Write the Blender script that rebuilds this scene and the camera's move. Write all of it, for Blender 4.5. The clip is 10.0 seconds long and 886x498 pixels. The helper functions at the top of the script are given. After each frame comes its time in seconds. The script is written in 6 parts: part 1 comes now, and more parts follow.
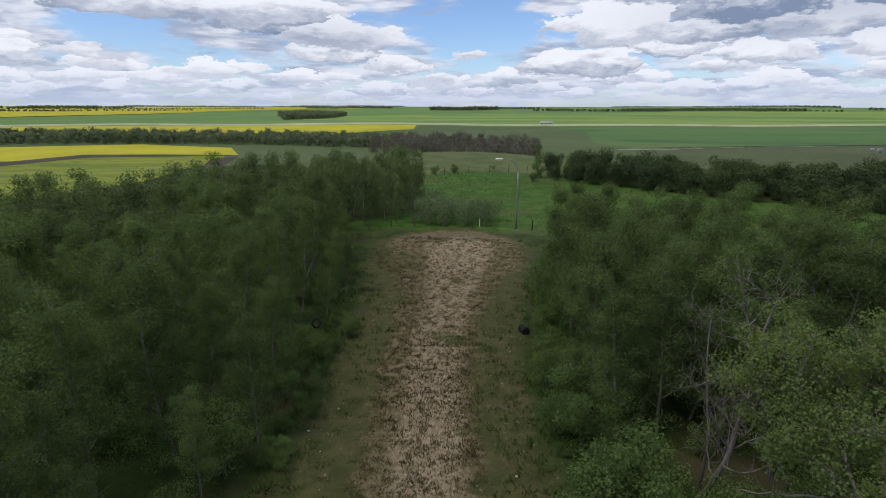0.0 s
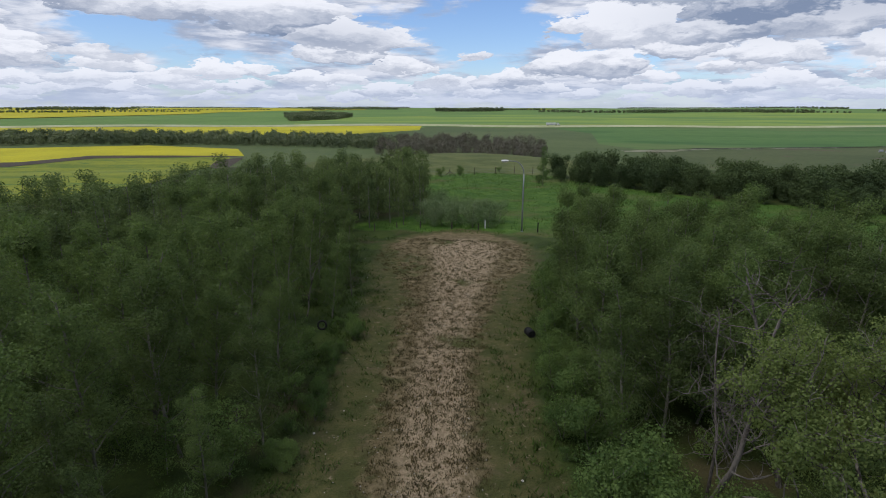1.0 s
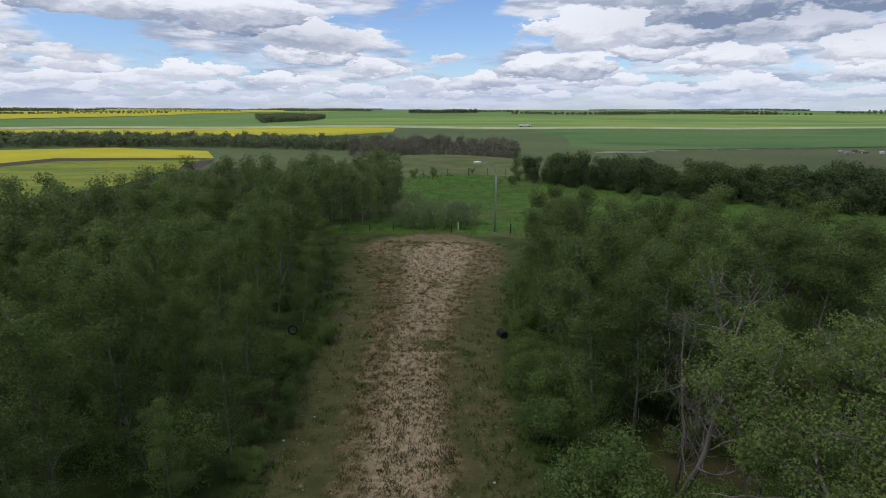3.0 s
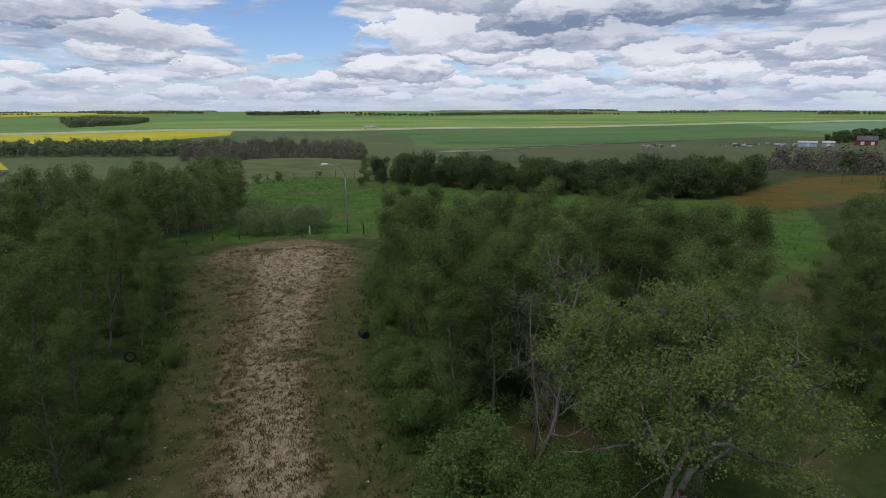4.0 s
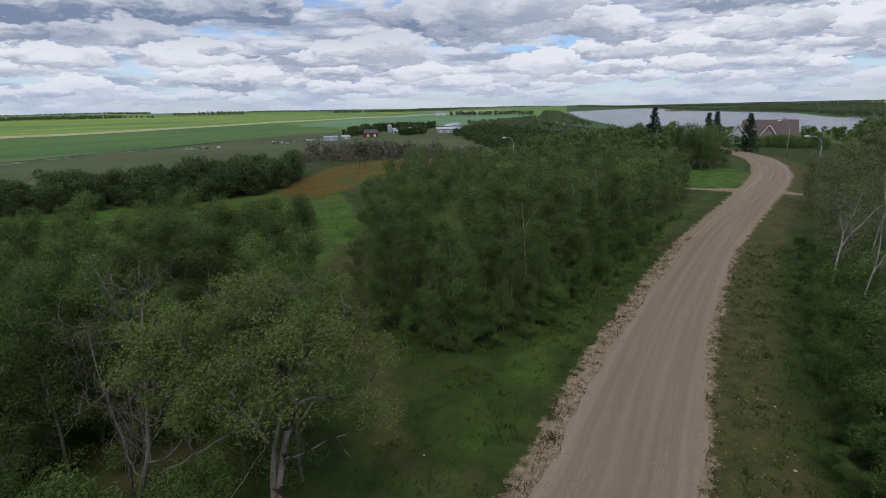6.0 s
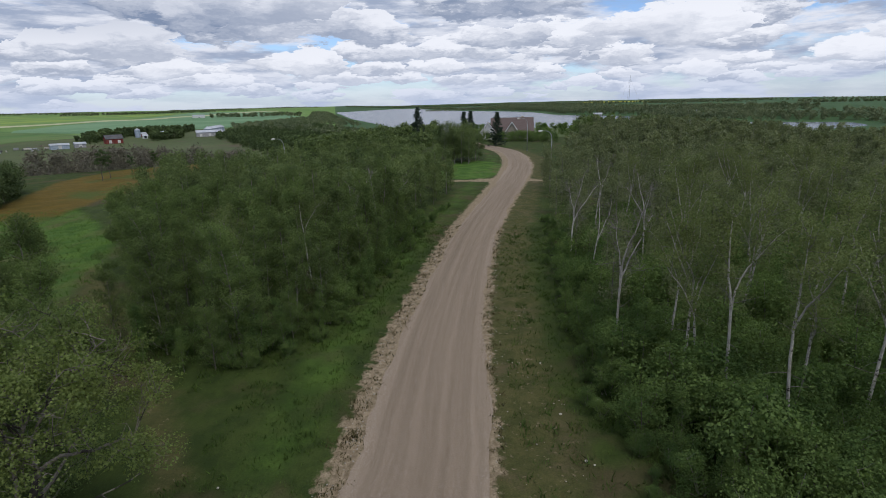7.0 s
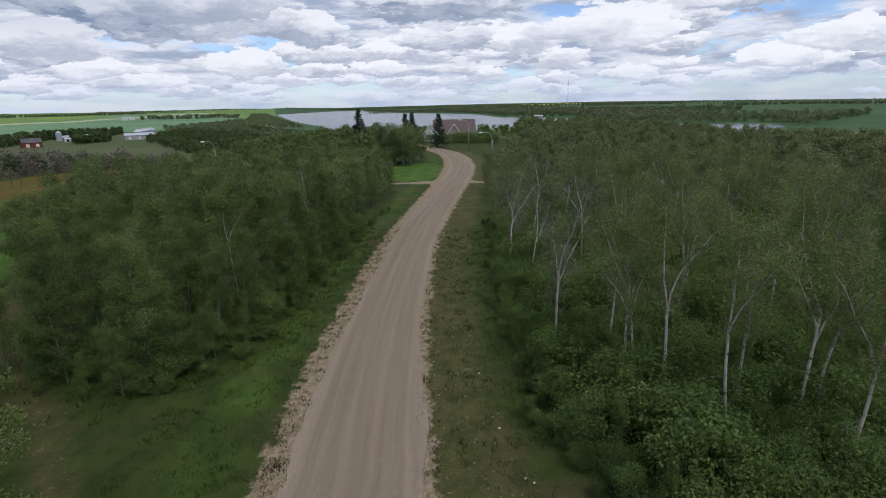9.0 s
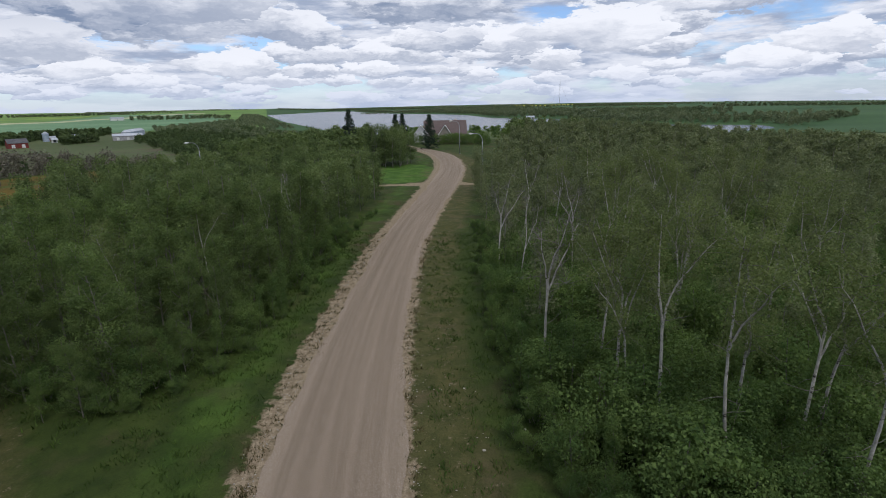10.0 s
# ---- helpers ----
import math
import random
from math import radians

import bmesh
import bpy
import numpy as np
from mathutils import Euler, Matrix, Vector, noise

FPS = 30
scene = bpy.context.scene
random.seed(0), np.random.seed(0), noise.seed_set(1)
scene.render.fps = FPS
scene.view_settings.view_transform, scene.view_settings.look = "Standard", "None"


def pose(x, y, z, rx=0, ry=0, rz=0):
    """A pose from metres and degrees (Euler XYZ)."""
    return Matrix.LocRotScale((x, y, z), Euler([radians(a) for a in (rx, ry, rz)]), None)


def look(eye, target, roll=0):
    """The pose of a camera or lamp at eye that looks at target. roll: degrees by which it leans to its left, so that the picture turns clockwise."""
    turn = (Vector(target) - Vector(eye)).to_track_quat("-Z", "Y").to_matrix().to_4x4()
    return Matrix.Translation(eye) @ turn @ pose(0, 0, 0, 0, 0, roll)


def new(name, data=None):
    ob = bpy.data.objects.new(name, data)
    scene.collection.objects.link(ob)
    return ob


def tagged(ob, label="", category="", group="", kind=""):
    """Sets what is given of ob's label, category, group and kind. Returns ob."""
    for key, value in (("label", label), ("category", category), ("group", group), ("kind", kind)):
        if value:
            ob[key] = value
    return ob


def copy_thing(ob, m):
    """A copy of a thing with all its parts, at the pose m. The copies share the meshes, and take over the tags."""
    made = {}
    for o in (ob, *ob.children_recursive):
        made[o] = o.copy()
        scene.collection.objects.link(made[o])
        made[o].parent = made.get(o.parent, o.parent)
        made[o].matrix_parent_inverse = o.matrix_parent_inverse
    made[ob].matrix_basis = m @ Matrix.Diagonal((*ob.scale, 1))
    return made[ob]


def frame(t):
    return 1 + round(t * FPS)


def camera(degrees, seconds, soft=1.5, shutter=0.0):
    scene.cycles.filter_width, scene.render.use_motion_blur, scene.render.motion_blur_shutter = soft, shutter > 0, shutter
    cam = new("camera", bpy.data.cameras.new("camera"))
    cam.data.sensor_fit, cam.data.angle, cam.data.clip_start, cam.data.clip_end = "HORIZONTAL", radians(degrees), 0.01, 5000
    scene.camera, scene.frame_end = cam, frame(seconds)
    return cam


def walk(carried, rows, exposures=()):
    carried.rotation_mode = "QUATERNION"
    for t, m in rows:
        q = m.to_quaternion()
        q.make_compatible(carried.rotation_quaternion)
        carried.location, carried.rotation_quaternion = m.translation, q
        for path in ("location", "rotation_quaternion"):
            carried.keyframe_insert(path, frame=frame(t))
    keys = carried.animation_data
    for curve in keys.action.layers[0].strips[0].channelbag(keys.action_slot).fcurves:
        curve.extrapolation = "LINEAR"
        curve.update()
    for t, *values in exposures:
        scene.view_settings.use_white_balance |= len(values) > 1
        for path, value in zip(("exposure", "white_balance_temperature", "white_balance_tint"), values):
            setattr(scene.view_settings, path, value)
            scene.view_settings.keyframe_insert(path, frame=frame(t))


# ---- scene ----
cam = camera(78.6, 10.0, soft=0.9)
PATH = [
    (0, (-0.336, 0.431, 13.711), (-0.508, 2.357, 13.2), 0.1),
    (0.5, (-0.364, 0.445, 13.724), (-0.544, 2.371, 13.215), 0.1),
    (1, (-0.378, 0.501, 13.762), (-0.569, 2.426, 13.255), 0.1),
    (1.5, (-0.356, 0.564, 13.813), (-0.562, 2.488, 13.307), 0.1),
    (2, (-0.257, 0.626, 13.826), (-0.545, 2.54, 13.321), 0.1),
    (2.2, (-0.216, 0.638, 13.822), (-0.506, 2.552, 13.319), 0.1),
    (3.3, (-0.176, 0.633, 13.742), (-0.142, 2.569, 13.241), 0.1),
    (3.5, (-0.191, 0.598, 13.733), (-0.059, 2.53, 13.234), -0.0),
    (4, (-0.27, 0.42, 13.716), (0.163, 2.309, 13.22), -0.1),
    (4.5, (-0.319, 0.245, 13.692), (0.446, 2.027, 13.199), -0.4),
    (5, (-0.440, 0.009, 13.735), (0.615, 1.633, 13.237), -0.5),
    (5.5, (-0.519, -0.290, 13.755), (0.837, 1.091, 13.253), -0.8),
    (6, (-0.555, -0.477, 13.740), (1.080, 0.558, 13.233), -1.1),
    (6.2, (-0.541, -0.521, 13.736), (1.182, 0.359, 13.226), -1.5),
    (7.3, (-0.289, -0.517, 13.555), (1.632, -0.323, 13.036), -1.2),
    (7.5, (-0.216, -0.506, 13.546), (1.708, -0.333, 13.028), -1.3),
    (8, (0.102, -0.557, 13.519), (2.028, -0.412, 13.001), -1.3),
    (8.5, (0.57, -0.812, 13.478), (2.498, -0.68, 12.96), -1.3),
    (9, (1.181, -1.083, 13.437), (3.11, -0.976, 12.92), -1.2),
    (9.5, (1.919, -1.315, 13.424), (3.849, -1.227, 12.907), -1.2),
    (10, (2.725, -1.475, 13.411), (4.656, -1.396, 12.896), -1.1),
]
walk(cam, [(t, look(eye, target, roll)) for t, eye, target, roll in PATH], [(0, -0.02), (2.2, -0.05), (3.5, -0.08), (4.4, -0.18), (5, -0.18), (6, -0.17), (7.5, 0.0), (10, 0.0)])

# ---- sky, sun ----
SUN_ELEVATION, SUN_TURN = 58, 238
world = bpy.data.worlds.new("sky")
scene.world = world
world.use_nodes = True


class Nodes:
    """Short hand for wiring shader nodes."""

    def __init__(self, tree):
        self.tree = tree
        tree.nodes.clear()

    def add(self, kind, **given):
        n = self.tree.nodes.new(kind)
        for key, value in given.items():
            if key == "op":
                n.operation = value
            elif key == "blend":
                n.blend_type = value
            elif key == "data":
                n.data_type = value
            elif key == "dims":
                n.noise_dimensions = value
        return n

    def put(self, socket, value):
        if isinstance(value, bpy.types.NodeSocket):
            self.tree.links.new(value, socket)
        elif value is not None:
            socket.default_value = value

    def math(self, op, a, b=None, c=None, clamp=False):
        n = self.add("ShaderNodeMath", op=op)
        n.use_clamp = clamp
        for s, v in zip(n.inputs, (a, b, c)):
            self.put(s, v)
        return n.outputs[0]

    def vec(self, op, a, b=None):
        n = self.add("ShaderNodeVectorMath", op=op)
        self.put(n.inputs[0], a)
        if op == "SCALE":
            self.put(n.inputs[3], b)
        else:
            self.put(n.inputs[1], b)
        return n.outputs[1] if op in ("LENGTH", "DOT_PRODUCT", "DISTANCE") else n.outputs[0]

    def ramp(self, value, lo, hi, a=0.0, b=1.0, smooth=True):
        n = self.add("ShaderNodeMapRange")
        n.interpolation_type = "SMOOTHSTEP" if smooth else "LINEAR"
        for s, v in zip(n.inputs, (value, lo, hi, a, b)):
            self.put(s, v)
        return n.outputs[0]

    def mix(self, f, a, b, blend="MIX"):
        n = self.add("ShaderNodeMix", data="RGBA", blend=blend)
        self.put(n.inputs[0], f)
        self.put(n.inputs[6], (*a, 1) if isinstance(a, tuple) else a)
        self.put(n.inputs[7], (*b, 1) if isinstance(b, tuple) else b)
        return n.outputs[2]

    def warp(self, vector, scale, detail):
        n = self.add("ShaderNodeTexNoise")
        self.put(n.inputs["Vector"], vector)
        for key, value in (("Scale", scale), ("Detail", detail), ("Roughness", 0.6)):
            self.put(n.inputs[key], value)
        return self.vec("SUBTRACT", n.outputs["Color"], (0.5, 0.5, 0.5))

    def noise(self, vector, scale, detail=3.0, rough=0.5, distort=0.0):
        n = self.add("ShaderNodeTexNoise")
        self.put(n.inputs["Vector"], vector)
        for key, value in (("Scale", scale), ("Detail", detail), ("Roughness", rough), ("Distortion", distort)):
            self.put(n.inputs[key], value)
        return n.outputs[0]


def build_sky():
    n = Nodes(world.node_tree)
    out = n.add("ShaderNodeOutputWorld")
    sky = n.add("ShaderNodeTexSky")
    sky.sky_type, sky.sun_disc = "NISHITA", False
    sky.sun_elevation, sky.sun_rotation = radians(SUN_ELEVATION), radians(SUN_TURN)
    sky.altitude, sky.air_density, sky.dust_density = 600, 1.0, 0.6
    way = n.add("ShaderNodeTexCoord").outputs["Generated"]
    parts = n.add("ShaderNodeSeparateXYZ")
    n.put(parts.inputs[0], way)
    up = n.math("MAXIMUM", parts.outputs[2], 0.0)

    flat = n.math("ARCTAN2", parts.outputs[0], parts.outputs[1])

    def spot(az, el, wide, tall):
        """A soft bump round one direction: az degrees right of +y, el degrees up."""
        a = n.math("DIVIDE", n.math("SUBTRACT", flat, radians(az)), radians(wide))
        e = n.math("DIVIDE", n.math("SUBTRACT", parts.outputs[2], math.sin(radians(el))), radians(tall))
        return n.math("EXPONENT", n.math("MULTIPLY", n.math("ADD", n.math("MULTIPLY", a, a), n.math("MULTIPLY", e, e)), -1.0))

    # gaps and heavy heaps: degrees right of +y, degrees up, breadth, height, how much
    bias = n.math("MULTIPLY", spot(-2, 8.5, 6, 3.8), -0.50)
    for az, el, wide, tall, much in ((-35, 6.0, 5, 1.6, -0.30), (6, 7.0, 4, 1.4, -0.25), (-20, 8.0, 8, 3.0, 0.20), (-43, 9.5, 6, 2.0, 0.20), (74, 8, 40, 9, 0.16), (24, 9, 12, 3, 0.16)):
        bias = n.math("ADD", bias, n.math("MULTIPLY", spot(az, el, wide, tall), much))
    dark = n.math("MULTIPLY", spot(47, 8.4, 20, 2.8), 1.0)
    for az, el, wide, tall, much in ((98, 12.0, 20, 2.2, 1.2), (25, 7.8, 12, 1.8, 0.7), (-17, 6.8, 8, 1.5, 0.6), (-42, 9.0, 6, 1.6, 0.6)):
        dark = n.math("ADD", dark, n.math("MULTIPLY", spot(az, el, wide, tall), much))

    # soft broken layer behind the heaps
    veil = n.noise(n.vec("MULTIPLY", way, (1, 1, 4.0)), 5.0, 8.0, 0.58, 0.2)
    cover = n.ramp(n.math("ADD", veil, n.math("MULTIPLY", bias, 0.5)), 0.40, 0.54)
    cloud = n.mix(n.ramp(n.noise(n.vec("MULTIPLY", way, (1, 1, 6.0)), 9.0, 6.0, 0.6), 0.38, 0.64), (0.90, 0.94, 1.06), (0.42, 0.50, 0.68))

    def heaps(wide, tall, low, high, seed, size, deep):
        """Cumulus heaps in a band of the sky: puffed tops and flat grey bases. wide, tall, low, high: degrees."""
        q = n.add("ShaderNodeCombineXYZ")
        n.put(q.inputs[0], n.math("MULTIPLY_ADD", flat, 1 / radians(wide), seed * 3.7 + 0.4))
        n.put(q.inputs[1], n.math("MULTIPLY", parts.outputs[2], 1 / radians(tall)))
        n.put(q.inputs[2], seed * 1.9)
        place = q.outputs[0]
        ruffle = n.vec("ADD", n.vec("MULTIPLY", n.warp(place, 1.7, 1.0), (0.60, 0.50, 0)), n.vec("MULTIPLY", n.warp(place, 4.2, 6.0), (0.46, 0.60, 0)))
        ruffle = n.vec("ADD", ruffle, n.vec("MULTIPLY", n.warp(place, 13.0, 4.0), (0.13, 0.17, 0)))
        v = n.add("ShaderNodeTexVoronoi")
        v.voronoi_dimensions, v.feature = "2D", "F1"
        moved = n.vec("ADD", place, ruffle)
        n.put(v.inputs["Vector"], moved)
        n.put(v.inputs["Scale"], 1.0)
        n.put(v.inputs["Randomness"], 0.9)
        off = n.add("ShaderNodeSeparateXYZ")
        n.put(off.inputs[0], n.vec("SUBTRACT", moved, v.outputs["Position"]))
        at = n.add("ShaderNodeSeparateXYZ")
        n.put(at.inputs[0], v.outputs["Position"])
        y = off.outputs[1]
        squat = n.math("MAXIMUM", y, n.math("MULTIPLY", y, -2.1))
        r = n.math("SQRT", n.math("ADD", n.math("MULTIPLY", off.outputs[0], off.outputs[0]), n.math("MULTIPLY", squat, squat)))
        some = n.add("ShaderNodeSeparateXYZ")
        n.put(some.inputs[0], v.outputs["Color"])
        reach = n.math("ADD", n.math("MULTIPLY_ADD", some.outputs[0], 0.26, size - 0.13), bias)
        gate = n.math("MULTIPLY", n.ramp(at.outputs[1], (low - 0.4 * tall) / tall, low / tall), n.ramp(at.outputs[1], high / tall, (high + 0.5 * tall) / tall, 1.0, 0.0))
        soft_edge = n.math("MULTIPLY_ADD", n.math("MAXIMUM", n.math("MULTIPLY", y, -1.0), 0.0), 0.55, 0.05)
        inside_it = n.ramp(n.math("SUBTRACT", n.math("MULTIPLY", reach, gate), r), 0.0, soft_edge)
        fold = n.math("SUBTRACT", n.noise(moved, 3.2, 6.0, 0.62), 0.5)
        grey = n.ramp(n.math("ADD", y, n.math("MULTIPLY", fold, 0.75)), 0.26, -0.22)
        grey = n.math("MULTIPLY", grey, n.math("MULTIPLY_ADD", some.outputs[1], 0.45 * deep, 0.50 * deep))
        grey = n.math("ADD", grey, n.math("MULTIPLY", dark, 0.42), clamp=True)
        return inside_it, n.mix(grey, (1.04, 1.07, 1.17), (0.26, 0.335, 0.50))

    for wide, tall, low, high, seed, size, deep in ((4.5, 1.5, 0.8, 2.4, 1, 0.50, 0.75), (6, 2.1, 1.6, 3.6, 2, 0.46, 0.85), (8.5, 3.0, 2.6, 5.2, 3, 0.48, 0.92), (12, 4.2, 4.0, 7.5, 4, 0.42, 0.95), (16, 5.6, 6.0, 10.5, 5, 0.44, 1.05), (23, 8.0, 9.5, 40.0, 6, 0.48, 1.1)):
        there, tone = heaps(wide, tall, low, high, seed, size, deep)
        cloud = n.mix(there, cloud, tone)
        cover = n.math("MAXIMUM", cover, there)
    haze = n.ramp(up, 0.0, 0.07, 0.62, 0.0)
    cloud = n.mix(haze, cloud, (0.62, 0.715, 0.94))
    blue = n.add("ShaderNodeBackground")
    n.put(blue.inputs[0], n.mix(0.38, sky.outputs[0], n.mix(1.0, sky.outputs[0], (0.55, 0.90, 1.6), "MULTIPLY")))
    n.put(blue.inputs[1], 0.12)
    white = n.add("ShaderNodeBackground")
    n.put(white.inputs[0], cloud)
    n.put(white.inputs[1], 0.86)
    both = n.add("ShaderNodeMixShader")
    n.put(both.inputs[0], n.math("MAXIMUM", cover, n.math("MULTIPLY", haze, 1.0)))
    n.put(both.inputs[1], blue.outputs[0])
    n.put(both.inputs[2], white.outputs[0])
    n.put(out.inputs[0], both.outputs[0])


build_sky()
sun = new("sun", bpy.data.lights.new("sun", "SUN"))
sun.data.energy, sun.data.angle, sun.data.color = 1.65, radians(32), (1.0, 0.96, 0.88)
sun.matrix_world = look((0, 0, 0), (-math.sin(radians(SUN_TURN)) * math.cos(radians(SUN_ELEVATION)), -math.cos(radians(SUN_TURN)) * math.cos(radians(SUN_ELEVATION)), -math.sin(radians(SUN_ELEVATION))))
scene.view_settings.exposure = 0.0


# ---- materials ----
def material(name, dark, light, scale=1.0, rough=0.9, bump=0.0, bump_scale=30.0, spots=None, leaf=0.0, island=0.0, each=0.0, metal=0.0, stretch=None, fine=12.0):
    """A surface of two tones mixed at two scales. spots: (colour, scale, low, high) patches on top. leaf: light let through.
    island, each: change of brightness from piece to piece of a mesh, and from object to object."""
    mat = bpy.data.materials.new(name)
    mat.use_nodes = True
    n = Nodes(mat.node_tree)
    out = n.add("ShaderNodeOutputMaterial")
    place = n.add("ShaderNodeNewGeometry").outputs["Position"] if not metal and each == 0 else n.add("ShaderNodeTexCoord").outputs["Object"]
    if stretch:
        place = n.vec("MULTIPLY", place, stretch)
    wide = n.noise(place, scale, 4.0, 0.6)
    small = n.noise(place, scale * fine, 4.0, 0.65)
    f = n.ramp(n.math("ADD", n.math("MULTIPLY", wide, 0.55), n.math("MULTIPLY", small, 0.45)), 0.36, 0.64)
    colour = n.mix(f, dark, light)
    for tone, size, low, high in spots or ():
        colour = n.mix(n.ramp(n.noise(place, size, 5.0, 0.6), low, high), colour, tone)
    vary = None
    if island:
        vary = n.ramp(n.add("ShaderNodeNewGeometry").outputs["Random Per Island"], 0, 1, 1 - island, 1 + island, False)
    if each:
        o = n.ramp(n.add("ShaderNodeObjectInfo").outputs["Random"], 0, 1, 1 - each, 1 + each, False)
        vary = n.math("MULTIPLY", vary, o) if vary else o
    if vary:
        grey = n.add("ShaderNodeCombineXYZ")
        for s in grey.inputs:
            n.put(s, vary)
        colour = n.mix(1.0, colour, grey.outputs[0], "MULTIPLY")
    body = n.add("ShaderNodeBsdfPrincipled")
    n.put(body.inputs["Base Color"], colour)
    n.put(body.inputs["Roughness"], rough)
    n.put(body.inputs["Metallic"], metal)
    n.put(body.inputs["Specular IOR Level"], 0.25)
    if bump:
        b = n.add("ShaderNodeBump")
        n.put(b.inputs["Strength"], bump)
        n.put(b.inputs["Distance"], 0.05)
        n.put(b.inputs["Height"], n.noise(place, bump_scale, 5.0, 0.7))
        n.put(body.inputs["Normal"], b.outputs[0])
    last = body.outputs[0]
    if leaf:
        through_leaf = n.add("ShaderNodeBsdfTranslucent")
        n.put(through_leaf.inputs[0], n.mix(1.0, colour, (1.05, 1.15, 0.65), "MULTIPLY"))
        m = n.add("ShaderNodeMixShader")
        n.put(m.inputs[0], leaf)
        n.put(m.inputs[1], last)
        n.put(m.inputs[2], through_leaf.outputs[0])
        last = m.outputs[0]
    n.put(out.inputs[0], last)
    return mat


LEAF = material("aspen_leaves", (0.068, 0.106, 0.033), (0.156, 0.208, 0.070), 0.15, 0.8, leaf=0.45, island=0.18, each=0.22, fine=8)
LEAF_BRIGHT = material("fresh_leaves", (0.108, 0.138, 0.052), (0.160, 0.190, 0.074), 0.3, 0.85, leaf=0.42, island=0.18, each=0.12)
LEAF_POPLAR = material("poplar_leaves", (0.104, 0.146, 0.044), (0.182, 0.224, 0.070), 0.5, 0.8, leaf=0.45, island=0.18)
LEAF_BIRCH = material("birch_leaves", (0.105, 0.128, 0.066), (0.205, 0.228, 0.122), 0.16, 0.85, leaf=0.42, island=0.18)
LEAF_WOOD = material("woodland_leaves", (0.066, 0.098, 0.038), (0.160, 0.204, 0.080), 0.12, 0.85, leaf=0.42, island=0.18, fine=8)
LEAF_SHRUB = material("shrub_leaves", (0.058, 0.106, 0.030), (0.142, 0.204, 0.060), 0.2, 0.85, leaf=0.42, island=0.18, fine=8)
LEAF_WILLOW = material("willow_leaves", (0.052, 0.080, 0.033), (0.090, 0.124, 0.048), 0.08, 0.85, leaf=0.35, island=0.18)
LEAF_GREY = material("silver_leaves", (0.10, 0.15, 0.065), (0.19, 0.24, 0.12), 0.4, 0.75, leaf=0.3, island=0.45)
LEAF_DRY = material("bare_twigs", (0.105, 0.096, 0.078), (0.165, 0.150, 0.122), 0.05, 0.9, leaf=0.25, island=0.35)
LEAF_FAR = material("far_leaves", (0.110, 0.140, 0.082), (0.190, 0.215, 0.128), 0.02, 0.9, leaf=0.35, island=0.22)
NEEDLES = material("spruce_needles", (0.012, 0.028, 0.016), (0.025, 0.048, 0.024), 0.5, 0.7, island=0.35, each=0.1)
BARK_WHITE = material("white_bark", (0.235, 0.225, 0.195), (0.45, 0.43, 0.385), 2.0, 0.8, 0.4, 40, spots=[((0.035, 0.03, 0.025), 3.2, 0.60, 0.66)], each=0.15, stretch=(1, 1, 1.8))
BARK_PALE = material("pale_bark", (0.10, 0.090, 0.074), (0.215, 0.195, 0.165), 2.0, 0.85, 0.5, 30, spots=[((0.035, 0.03, 0.026), 2.4, 0.52, 0.58)], each=0.05, stretch=(1, 1, 0.8))
BARK_GREY = material("grey_bark", (0.10, 0.095, 0.075), (0.21, 0.20, 0.16), 2.5, 0.85, 0.5, 30, each=0.2, stretch=(1, 1, 0.4))
BARK_DEAD = material("dead_wood", (0.050, 0.042, 0.036), (0.185, 0.165, 0.145), 2.0, 0.85, 0.5, 30, each=0.1, stretch=(1, 1, 0.3))
BARK_TWIG = material("grey_twigs", (0.11, 0.10, 0.085), (0.22, 0.205, 0.18), 2.0, 0.85, each=0.1)
BARK_WOOD = material("woodland_bark", (0.09, 0.085, 0.07), (0.24, 0.23, 0.19), 0.8, 0.85)


